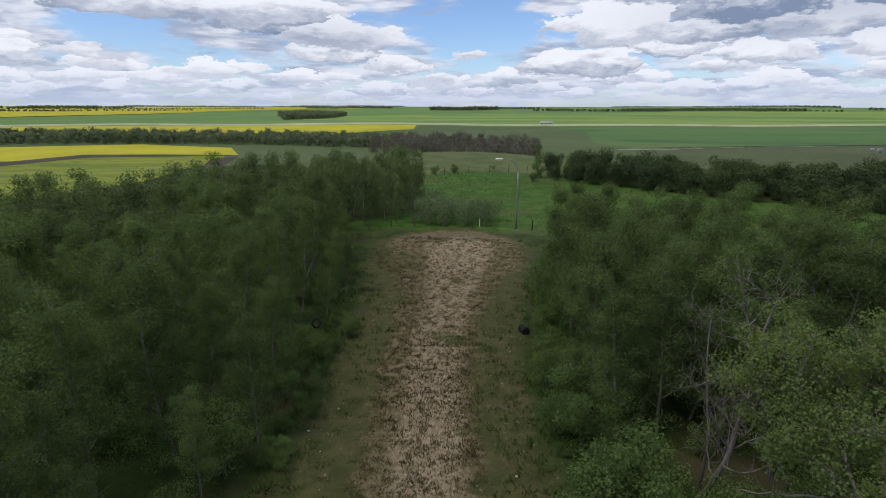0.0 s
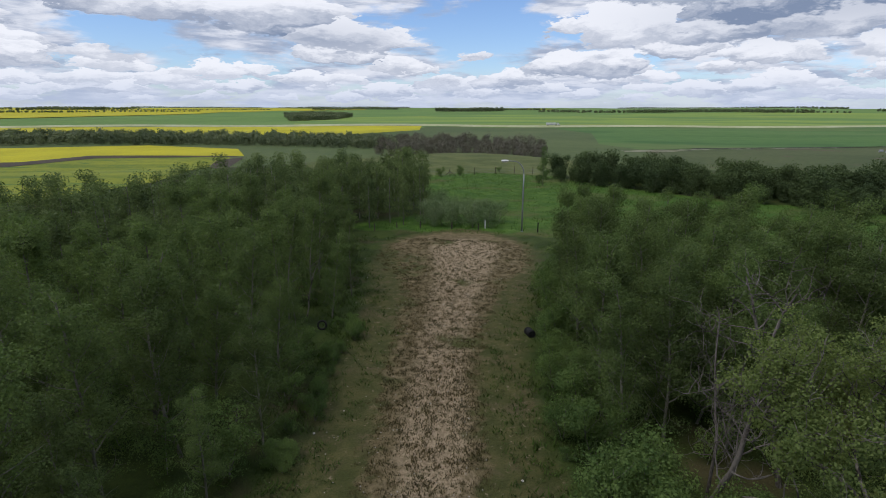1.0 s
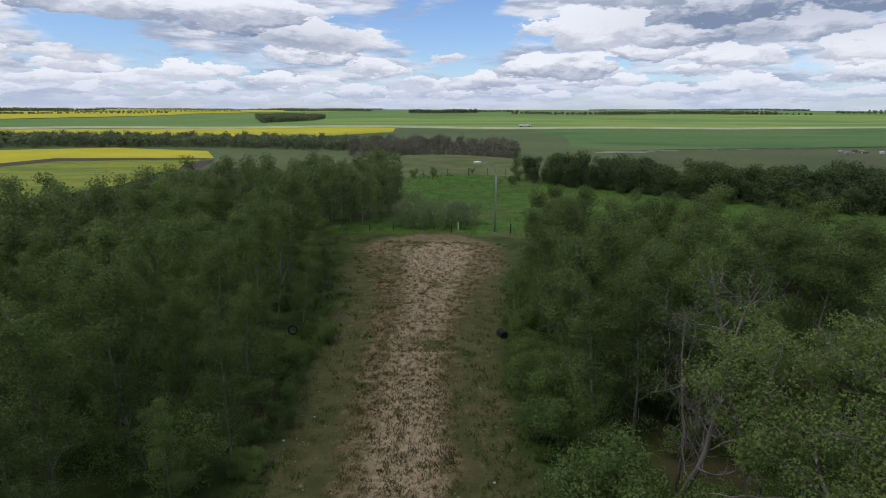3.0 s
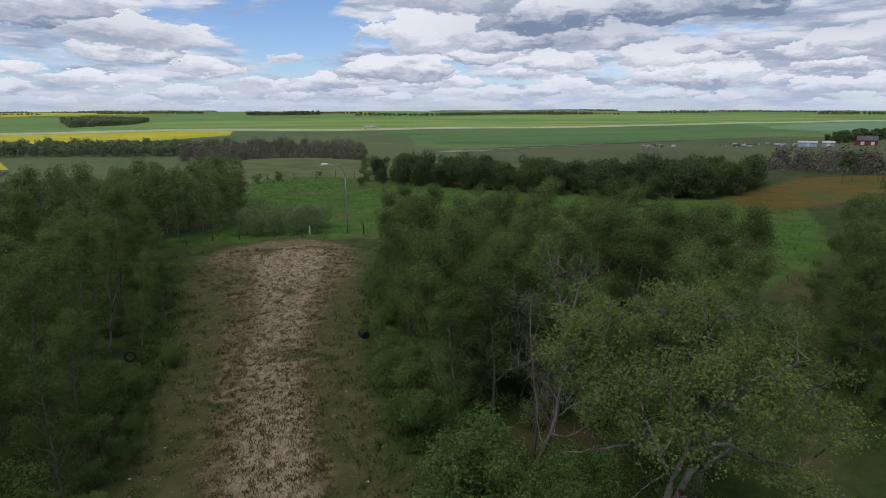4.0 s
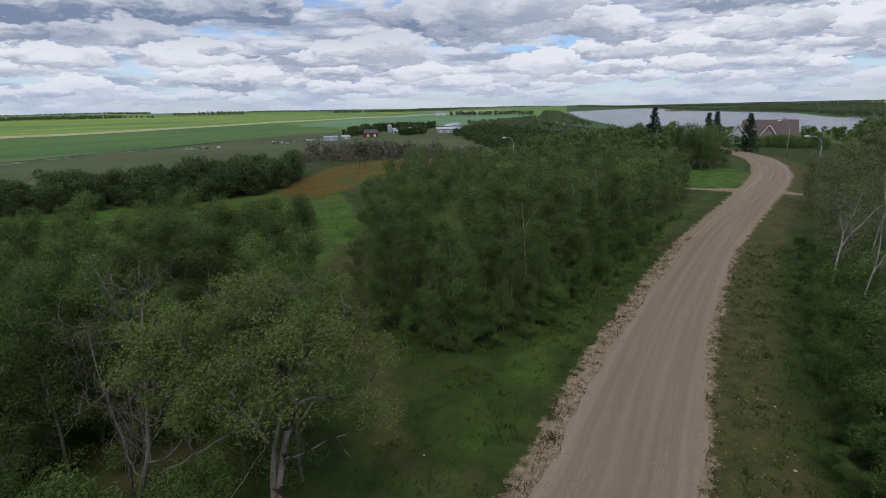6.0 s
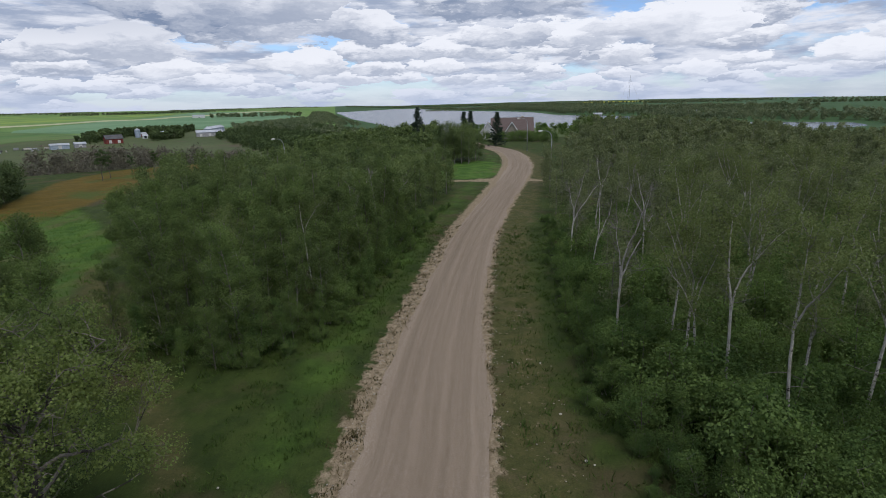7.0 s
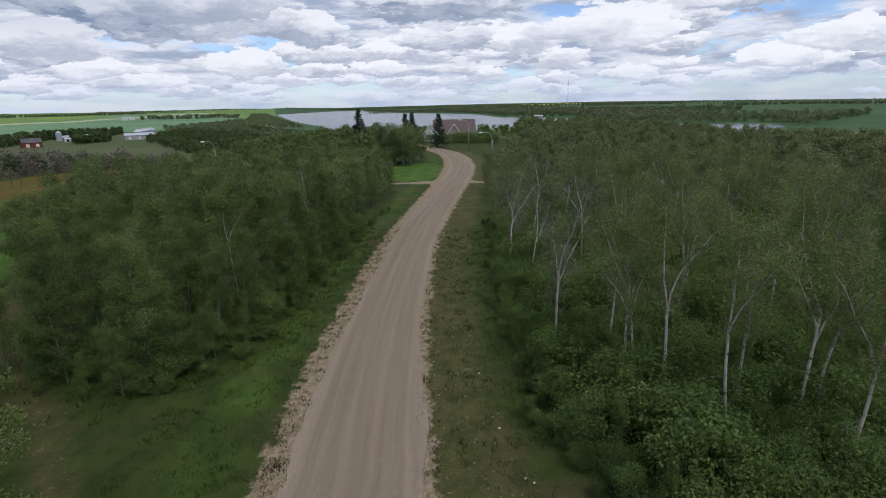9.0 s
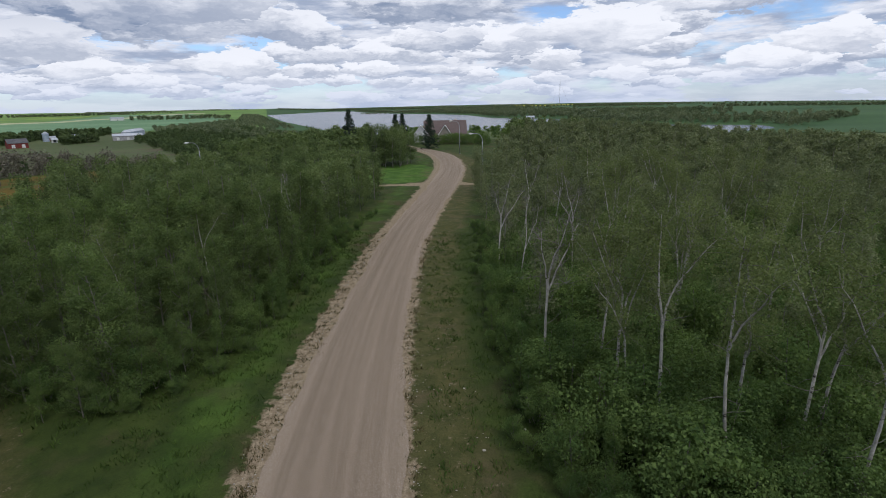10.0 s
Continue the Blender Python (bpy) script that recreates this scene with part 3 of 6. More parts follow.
def draped(name, corners, lift, mat, step, label, category="field", wavy=0.0):
    """A sheet with the given corners that lies on the land."""
    bm = bmesh.new()
    bm.faces.new([bm.verts.new((x, y, 0)) for x, y in corners])
    bmesh.ops.triangulate(bm, faces=bm.faces[:])
    for _ in range(9):
        long = [e for e in bm.edges if e.calc_length() > step]
        if not long:
            break
        bmesh.ops.subdivide_edges(bm, edges=long, cuts=1)
        bmesh.ops.triangulate(bm, faces=[f for f in bm.faces if len(f.verts) > 3])
    for v in bm.verts:
        if wavy and v.is_boundary:
            d = noise.noise_vector((v.co.x * 0.9 / wavy, v.co.y * 0.9 / wavy, 3))
            v.co.x, v.co.y = v.co.x + d.x * wavy, v.co.y + d.y * wavy
    flat = np.array([v.co[:2] for v in bm.verts])
    for v, z in zip(bm.verts, height(flat[:, 0], flat[:, 1])):
        v.co.z = float(z) + lift
    bmesh.ops.recalc_face_normals(bm, faces=bm.faces[:])
    if sum(f.normal.z for f in bm.faces) < 0:
        bmesh.ops.reverse_faces(bm, faces=bm.faces[:])
    return tagged(part(name, bm, mat, smooth=True), label, category, kind="structure")


def smooth_line(points, step):
    """Points along a smooth curve through the given ones."""
    p = np.array([points[0], *points, points[-1]], float)
    out = []
    for a, b, c, d in zip(p, p[1:], p[2:], p[3:]):
        n = max(2, int(np.linalg.norm(c - b) / step))
        for t in np.arange(n)[:, None] / n:
            out.append(0.5 * (2 * b + (c - a) * t + (2 * a - 5 * b + 4 * c - d) * t ** 2 + (3 * b - a - 3 * c + d) * t ** 3)[None, :][0])
    return np.array([*out, p[-1]]).reshape(-1, p.shape[1])


def ribbon(name, line, lift, mat, across, label, category, step=1.0, ragged=0.0, crown=0.0):
    """A strip along a line of (x, y, reach to the left, reach to the right)."""
    s = smooth_line(line, step)
    way = np.gradient(s[:, :2], axis=0)
    way /= np.linalg.norm(way, axis=1)[:, None] + 1e-9
    left = np.stack([-way[:, 1], way[:, 0]], -1)
    f = np.linspace(-1, 1, across)
    rng = np.random.default_rng(5)
    edge = rng.normal(0, 1, (2, len(s)))
    edge = sum(np.roll(edge, k, 1) for k in range(-3, 4)) / 2.6 * ragged
    reach = np.where(f[None, :] < 0, (s[:, 3] + edge[0])[:, None], (s[:, 2] + edge[1])[:, None])
    xy = s[:, None, :2] + left[:, None, :] * (f[None, :, None] * reach[..., None])
    z = height(xy[..., 0], xy[..., 1]) + lift + crown * (1 - f[None, :] ** 2)
    v = np.concatenate([xy, z[..., None]], -1).reshape(-1, 3)
    i, j = np.meshgrid(np.arange(len(s) - 1), np.arange(across - 1), indexing="ij")
    q = np.stack([i * across + j, i * across + j + 1, (i + 1) * across + j + 1, (i + 1) * across + j], -1).reshape(-1, 4)[:, ::-1]
    me = mesh_of(name, v, q, mat, smooth=True)
    along = np.r_[0, np.cumsum(np.linalg.norm(np.diff(s[:, :2], axis=0), axis=1))]
    uv = np.stack([(f[None, :] * reach), np.broadcast_to(along[:, None], reach.shape)], -1).reshape(-1, 2)
    me.uv_layers.new(name="strip").data.foreach_set("uv", uv[q.ravel()].astype(np.float32).ravel())
    return tagged(new(name, me), label, category, kind="structure")


ground_sheet()
ribbon("road", ROAD, 0.05, GRAVEL, 13, "beige gravel road with faint wheel tracks", "road", 0.5, 0.12, 0.07)

# fields of the plain
draped("canola_field", [(-1700, 1000), (-1035, 1040), (-1002, 1363), (-1080, 2100), (-1005, 2523), (-718, 3010), (-900, 3500), (-2000, 3600), (-3300, 2600), (-2600, 1500)], 1.2, CANOLA, 130, "far canola field in bright yellow flower")
draped("canola_field", [(-900, 690), (-529, 700), (-300, 758), (-108, 780), (-96, 670), (-164, 560), (-307, 480), (-480, 440), (-800, 470)], 0.22, CANOLA, 25, "canola field in bright yellow flower below the highway")
draped("canola_field", [(-420, 330), (-333, 345), (-256, 382), (-178, 362), (-148, 308), (-238, 301), (-248, 262), (-400, 230)], 0.12, CANOLA, 10, "canola field in bright yellow flower")
draped("tilled_strip", [(-400, 228), (-248, 261), (-238, 300), (-150, 306), (-150, 300), (-224, 284), (-234, 240), (-390, 205)], 0.16, PLOUGH, 10, "strip of dark tilled soil between crops")
draped("canola_field", [(-390, 203), (-233, 238), (-223, 282), (-152, 299), (-74, 134), (-64, 96), (-72, 60), (-120, 40), (-330, 70)], 0.12, CANOLA_THIN, 8, "thinly flowering canola on the hillside")
draped("tilled_patch", [(-150, 280), (-144, 300), (-112, 200), (-80, 138), (-98, 150)], 0.17, PLOUGH, 8, "patch of dark tilled soil")
draped("pasture", [(-102, 770), (70, 798), (120, 640), (112, 480), (108, 402), (60, 330), (-70, 330), (-95, 560)], 0.16, OLIVE, 18, "olive green grazing land", wavy=7.0)
draped("crop_field", [(70, 800), (400, 865), (800, 930), (796, 900), (680, 700), (560, 480), (374, 455), (323, 452), (226, 437), (147, 417), (100, 398), (80, 450), (105, 640)], 0.20, CROP_DARK, 22, "deep green field of young grain")
draped("marsh", [(85, 394), (118, 398), (147, 415), (196, 427), (250, 437), (252, 430), (196, 416), (150, 398), (118, 382), (85, 378)], 0.24, REEDS, 6, "pale strip of marsh reeds", "marsh", wavy=5.0)
draped("marsh", [(140, 413), (196, 430), (258, 441), (330, 451), (331, 446), (258, 434), (196, 422), (142, 407)], 0.32, DARK_REEDS, 5, "dark line of reeds along a ditch", "marsh", wavy=3.0)
draped("pasture", [(100, 390), (147, 414), (226, 434), (323, 449), (374, 452), (560, 462), (700, 430), (720, 300), (560, 180), (420, 120), (300, 105), (200, 130), (120, 140), (90, 240), (95, 370)], 0.14, BROWN_PASTURE, 14, "rough olive pasture round a farm", wavy=8.0)
draped("crop_field", [(1187, 1000), (2300, 1500), (2500, 1250), (1772, 807), (1428, 576), (880, 392), (700, 425), (600, 475), (650, 690), (760, 800)], 0.35, CROP_BLUE, 35, "blue green field of young grain")
draped("crop_field", [(-300, 800), (500, 935), (1300, 1065), (2400, 1600), (1900, 2100), (900, 2300), (0, 1900), (-500, 1300)], 0.5, CROP_LIGHT, 50, "light green field beyond the highway")
# two fields beyond the lake, cloud shade painted in by a darker green
draped("crop_field", [(1300, -350), (1900, -200), (3600, -300), (3900, -2200), (2200, -2300), (1500, -1000)], 1.0, CROP_SHADED, 120, "green field across the lake, coloured dark as under cloud")
draped("crop_field", [(470, -330), (560, -290), (690, -430), (800, -455), (860, -400), (930, -320), (1240, -280), (1300, -350), (1500, -1000), (2200, -2300), (900, -1800), (300, -900)], 0.5, CROP_SHADED, 35, "green field above the far shore, coloured dark as under cloud")
draped("canola_field", [(3000, -320), (3500, -260), (3600, -700), (3050, -720)], 1.8, CANOLA, 120, "far canola field in yellow flower across the lake")
draped("canola_field", [(-300, 3500), (500, 3600), (500, 3900), (-300, 3800)], 2.0, CANOLA, 120, "far canola field in yellow flower on the horizon")
ribbon("highway", [(-1500, 575, 13, 13), (-700, 703, 13, 13), (0, 815, 13, 13), (800, 943, 14, 14), (1600, 1071, 16, 16), (2600, 1231, 18, 18)], 0.4, ROADFAR, 9, "pale straight highway across the plain", "road", 20, 0.0, 2.3)

# lake
bm = bmesh.new()
bm.faces.new([bm.verts.new((x, y, -22.0)) for x, y in [(350, -1600), (4700, -1600), (4700, 1600), (350, 1600)]])
tagged(part("lake", bm, WATER), "wide grey lake rippled by wind", "lake", kind="structure")


# ---- trees ----
def tube(points, radii, sides=6):
    p, r = np.asarray(points, float), np.asarray(radii, float)
    way = np.gradient(p, axis=0)
    way /= np.linalg.norm(way, axis=1)[:, None] + 1e-9
    side = np.cross(way, (0.31, 0.95, 0.05))
    side /= np.linalg.norm(side, axis=1)[:, None] + 1e-9
    other = np.cross(way, side)
    a = np.linspace(0, 2 * math.pi, sides, endpoint=False)
    v = p[:, None] + r[:, None, None] * (np.cos(a)[None, :, None] * side[:, None] + np.sin(a)[None, :, None] * other[:, None])
    i, j = np.meshgrid(np.arange(len(p) - 1), np.arange(sides), indexing="ij")
    k = (j + 1) % sides
    f = np.stack([i * sides + j, i * sides + k, (i + 1) * sides + k, (i + 1) * sides + j], -1).reshape(-1, 4)
    return v.reshape(-1, 3), f


def joined(pieces):
    verts, faces, at = [], [], 0
    for v, f in pieces:
        verts.append(v)
        faces.append(f + at)
        at += len(v)
    return np.concatenate(verts), np.concatenate(faces)


def bend(rng, start, way, length, n, wander, lift):
    """A limb that wanders from its start and turns upwards by lift."""
    p, d = [np.array(start, float)], np.array(way, float)
    for _ in range(n):
        d = d + rng.normal(0, wander, 3) + (0, 0, lift)
        d /= np.linalg.norm(d)
        p.append(p[-1] + d * length / n)
    return np.array(p)


def tree_form(seed, tall, thick, first, limbs, reach, rise, twigs, lean=0.0, sides=6, forks=1):
    """Trunk, limbs and twigs as tubes, and the places where leaves sit."""
    rng = np.random.default_rng(seed)
    wood, tips = [], []
    for fork in range(forks):
        tilt = np.array([rng.normal(0, 0.06) + lean * math.cos(fork * 2.4), rng.normal(0, 0.06) + lean * math.sin(fork * 2.4), 1])
        high = tall * (1 - 0.12 * fork)
        trunk = bend(rng, (0, 0, -0.25), tilt / np.linalg.norm(tilt), high, 9, 0.05, 0.05)
        wood.append(tube(trunk, thick * np.linspace(1, 0.16, 10) ** 0.8, sides))
        for k in range(limbs):
            f = first + (0.97 - first) * (k + rng.random() * 0.8) / limbs
            at = trunk[int(f * 9)] + (trunk[min(9, int(f * 9) + 1)] - trunk[int(f * 9)]) * (f * 9 % 1)
            a = k * 2.4 + rng.random() * 1.2
            long = reach * (1.0 - 0.62 * ((f - first) / (1 - first)) ** 1.4) * rng.uniform(0.7, 1.15)
            d = np.array([math.cos(a), math.sin(a), rise + rng.normal(0, 0.15)])
            limb = bend(rng, at, d / np.linalg.norm(d), long, 5, 0.16, 0.07)
            wood.append(tube(limb, thick * (0.42 * (1 - 0.6 * f) + 0.05) * np.linspace(1, 0.2, 6), max(3, sides - 2)))
            tips += [*limb[2:]]
            for _ in range(twigs):
                s = limb[rng.integers(1, 6)]
                e = rng.normal(0, 1, 3) + (d[0], d[1], 0.5)
                twig = bend(rng, s, e / np.linalg.norm(e), long * rng.uniform(0.25, 0.5), 3, 0.2, 0.08)
                wood.append(tube(twig, thick * 0.07 * np.linspace(1, 0.25, 4), 3))
                tips += [*twig[1:]]
        tips += [*trunk[8:]]
    return joined(wood), np.array(tips)


def leaf_cloud(seed, tips, count, size, spread, flat=0.75, per=110):
    """Many small leaves in rounded sprays at some of the given places, facing out of their spray."""
    rng = np.random.default_rng(seed)
    sprays = max(14, count // per)
    heart = tips[rng.integers(0, len(tips), sprays)]
    wide = rng.uniform(0.7, 1.35, sprays)
    k = rng.integers(0, sprays, count)
    out = rng.normal(0, 1, (count, 3))
    out /= np.linalg.norm(out, axis=1)[:, None] + 1e-9
    out *= rng.uniform(0.25, 1.0, (count, 1)) ** 0.45 * 1.45
    c = heart[k] + out * (spread * wide[k])[:, None] * (1, 1, flat)
    c[:, 2] = np.maximum(c[:, 2], 0.12)
    normal = out * 0.5 + rng.normal(0, 0.6, (count, 3)) + (0, 0, 0.45)
    normal /= np.linalg.norm(normal, axis=1)[:, None]
    a = np.cross(normal, rng.normal(0, 1, (count, 3)))
    a /= np.linalg.norm(a, axis=1)[:, None] + 1e-9
    b = np.cross(normal, a)
    s = size * rng.uniform(0.65, 1.35, (count, 1))
    v = np.stack([c + a * s * 0.62, c - a * s * 0.35 + b * s * 0.48, c - a * s * 0.35 - b * s * 0.48], 1).reshape(-1, 3)
    return v, np.arange(count * 3).reshape(-1, 3)


def scatter(seed, poly, gap, holes=(), tries=60000, most=4000, spare=()):
    """Places inside a plan outline, no two nearer than gap, outside the holes."""
    rng = np.random.default_rng(seed)
    p = np.array(poly)
    c = rng.uniform(p.min(0), p.max(0), (tries, 2))
    ok = inside(c[:, 0], c[:, 1], poly)
    for h in holes:
        ok &= ~inside(c[:, 0], c[:, 1], h)
    for x, y, r in spare:
        ok &= np.hypot(c[:, 0] - x, c[:, 1] - y) > r
    cells, kept = {}, []
    for x, y in c[ok]:
        i, j = int(x // gap), int(y // gap)
        if all((x - u) ** 2 + (y - w) ** 2 > gap * gap for k in range(i - 1, i + 2) for m in range(j - 1, j + 2) for u, w in cells.get((k, m), ())):
            cells.setdefault((i, j), []).append((x, y))
            kept.append((x, y))
            if len(kept) >= most:
                break
    return kept


def land(x, y):
    return float(height(np.array([x]), np.array([y]))[0])


class Kind:
    """A kind of tree: one trunk mesh and one crown mesh that all its trees share."""

    def __init__(self, name, wood, leaves, bark, foliage, label, category="tree", group="", crown="crown"):
        self.root = new(name)
        tagged(self.root, label, category, group)
        barks = bark if isinstance(bark, tuple) else (bark,)
        t = new("trunk", mesh_of("trunk", *wood[:2], *barks, smooth=True, slot=wood[2] if len(wood) > 2 else None))
        t.parent = self.root
        if leaves is not None:
            c = new(crown, mesh_of(crown, *leaves, foliage))
            c.parent = self.root
        self.used = False

    def stand(self, x, y, turn, size, label=""):
        m = pose(x, y, land(x, y), 0, 0, turn) @ Matrix.Scale(size, 4)
        if self.used:
            ob = copy_thing(self.root, m)
        else:
            ob, self.used = self.root, True
        ob.matrix_basis = m
        return tagged(ob, label)


def wood_mass(name, places, forms, seed, low, high, bark, foliage, label, category="woodland", sink=0.0):
    """Trees past counting, as one mesh. forms: (wood, leaves) pairs."""
    rng = np.random.default_rng(seed)
    verts, faces, slots, at = [], [], [], 0
    xy = np.array(places)
    for (x, y), z in zip(places, height(xy[:, 0], xy[:, 1])):
        a, s = rng.random() * 6.28, rng.uniform(low, high)
        turn = np.array([[math.cos(a), -math.sin(a), 0], [math.sin(a), math.cos(a), 0], [0, 0, 1]]) * s
        for slot, piece in enumerate(forms[rng.integers(len(forms))]):
            if piece is None:
                continue
            v, f = piece
            if f.shape[1] == 4:
                f = np.concatenate([f[:, :3], f[:, [0, 2, 3]]])
            verts.append(v @ turn.T + (x, y, z - sink))
            faces.append(f + at)
            slots.append(np.full(len(f), slot))
            at += len(v)
    me = mesh_of(name, np.concatenate(verts), np.concatenate(faces), bark, foliage, slot=np.concatenate(slots))
    return tagged(new(name, me), label, category, kind="stuff")


WOOD_LEFT = [(-12.5, 5), (-12.8, 30), (-14.8, 46), (-18.5, 58), (-10.5, 63), (-9.5, 72), (-14, 92), (-26, 90), (-34, 66), (-46, 46), (-62, 30), (-70, 0), (-40, -8), (-15, -4)]
WOOD_MIDDLE = [(4.6, 14), (4.2, 32), (5.5, 43), (9, 41), (19, 36), (26, 32), (25, 27), (16.5, 18.5), (13, 14.5), (8, 10)]
WOOD_NORTH = [(26, 20), (25.5, 15), (31, 13), (55, 13), (78, 11.6), (92, 11.5), (94, 20), (101, 24), (120, 26), (140, 30), (136, 46), (100, 54), (80, 54), (60, 46), (43, 36), (32, 26)]
WOOD_SOUTH = [(17, -7), (24, -6), (30, -5), (60, -4.2), (90, -3.8), (108, -7.5), (130, -11), (150, -13), (200, -22), (250, -30), (270, -70), (230, -170), (150, -130), (60, -62), (14, -28), (11, -13)]
HEDGE = [(10, 106), (19, 98), (37, 85), (49, 75), (62, 75), (77, 81), (82, 90), (60, 92), (40, 98), (22, 112), (12, 114)]

near_forms = [tree_form(s, 8.0, 0.085, 0.10, 24, 1.95, 0.9, 3, sides=4) for s in (1, 2, 3, 4)]
mid_forms = [tree_form(s, 8.0, 0.09, 0.13, 17, 1.8, 1.0, 1, sides=3) for s in (5, 6, 7)]
far_forms = [tree_form(s, 8.0, 0.10, 0.22, 5, 1.6, 1.0, 0, sides=3) for s in (8, 9, 10)]
ASPEN = "slender aspen with pale bark and fresh green leaves"
aspens_near = [Kind("aspen_tree", w, leaf_cloud(i, t, 14000, 0.066, 0.36, per=120), BARK_GREY, LEAF, ASPEN, "tree", "aspens of the wood") for i, (w, t) in enumerate(near_forms)]
aspens_mid = [Kind("aspen_tree", w, leaf_cloud(i + 9, t, 8000, 0.084, 0.42, per=95), BARK_GREY, LEAF, ASPEN, "tree", "aspens of the wood") for i, (w, t) in enumerate(mid_forms)]
stem = tube([(0, 0, -0.2), (0.05, 0.02, 3), (0.0, 0.1, 7)], [0.10, 0.08, 0.03], 3)
far_pairs = [(stem, leaf_cloud(i + 20, t, 480, 0.37, 0.60, per=14)) for i, (w, t) in enumerate(far_forms)]
mid_pairs = [(stem, leaf_cloud(i + 30, t, 2000, 0.165, 0.52, per=34)) for i, (w, t) in enumerate(mid_forms)]

SPECIAL = [(8.4, 11.0, 3.8), (-10.7, 30.4, 3.4), (6.9, 16.8, 3.2), (5.9, 14.4, 2.8), (10.5, 19, 1.5), (9.4, 17, 1.2)]
BIRCHES = [(42.3, -4.0, 9.8, 1), (38.9, -5.3, 8.0, 1), (27.2, -5.3, 10.6, 1), (26.3, -7.6, 9.0, 0), (23.6, -7.7, 10.3, 0), (23.3, -8.2, 9.0, 0), (21.9, -9.2, 10.7, 0), (32.3, -13.4, 9.2, 1),
           (21.4, -11.7, 9.6, 0), (19.1, -10.5, 10.4, 0), (20.5, -13.5, 10.0, 0), (21.4, -14.6, 9.8, 0), (17.3, -13.2, 9.8, 0), (17.3, -14.4, 9.4, 0),
           (33.5, -10.4, 9.8, 0), (27.5, -14.5, 10.2, 0), (44, -10, 9.6, 1), (31, -18, 10.3, 0), (48, -14, 9.9, 0), (52, -7, 9.4, 1)]
BIRCHES += [(x, y, 9.4 + 0.11 * (k % 9), 0) for k, (x, y) in enumerate(scatter(55, [(30, -13), (58, -9), (66, -30), (31, -25)], 5.5)[:20])]
spare = SPECIAL + [(x, y, 1.6) for x, y, _, _ in BIRCHES]
places = []
for seed, poly, gap in ((11, WOOD_LEFT, 2.25), (12, WOOD_MIDDLE, 1.9), (13, WOOD_NORTH, 2.3)):
    places += scatter(seed, poly, gap, spare=spare)
south = scatter(14, WOOD_SOUTH, 3.3, spare=spare)
places += [p for p in south if math.hypot(*p) > 46]
low_south = [p for p in south if math.hypot(*p) <= 46]
places.sort(key=lambda p: math.hypot(p[0] - 5, p[1] - 10))
rng = np.random.default_rng(3)
NEAR, SINGLE = 100, 268
for k, (x, y) in enumerate(places[:SINGLE]):
    kinds = aspens_near if k < NEAR else aspens_mid
    kinds[rng.integers(len(kinds))].stand(x, y, rng.random() * 360, (rng.uniform(0.92, 1.10) if 4 < x < 28 and y > 22 else rng.uniform(0.72, 1.1)) * (0.78 if x < -24 and y < 60 else 1.0))
rest = places[SINGLE:]
wood_mass("aspen_wood", [p for p in rest if math.hypot(*p) < 90 and p[1] > 0], mid_pairs, 4, 0.62, 1.02, BARK_WOOD, LEAF_WOOD, "dense aspen wood in fresh leaf")
wood_mass("birch_wood", [p for p in rest if math.hypot(*p) < 90 and p[1] <= 0], mid_pairs, 24, 0.62, 1.02, BARK_WOOD, LEAF_BIRCH, "dense birch wood in thin olive green leaf")
wood_mass("aspen_wood", [p for p in rest if math.hypot(*p) >= 90 and p[1] > 0], far_pairs, 5, 0.5, 0.78, BARK_WOOD, LEAF_WOOD, "dense aspen wood in fresh leaf")

wood_mass("birch_wood", [p for p in rest if math.hypot(*p) >= 90 and p[1] <= 0], far_pairs, 25, 0.58, 0.9, BARK_WOOD, LEAF_BIRCH, "dense birch wood in thin olive green leaf")

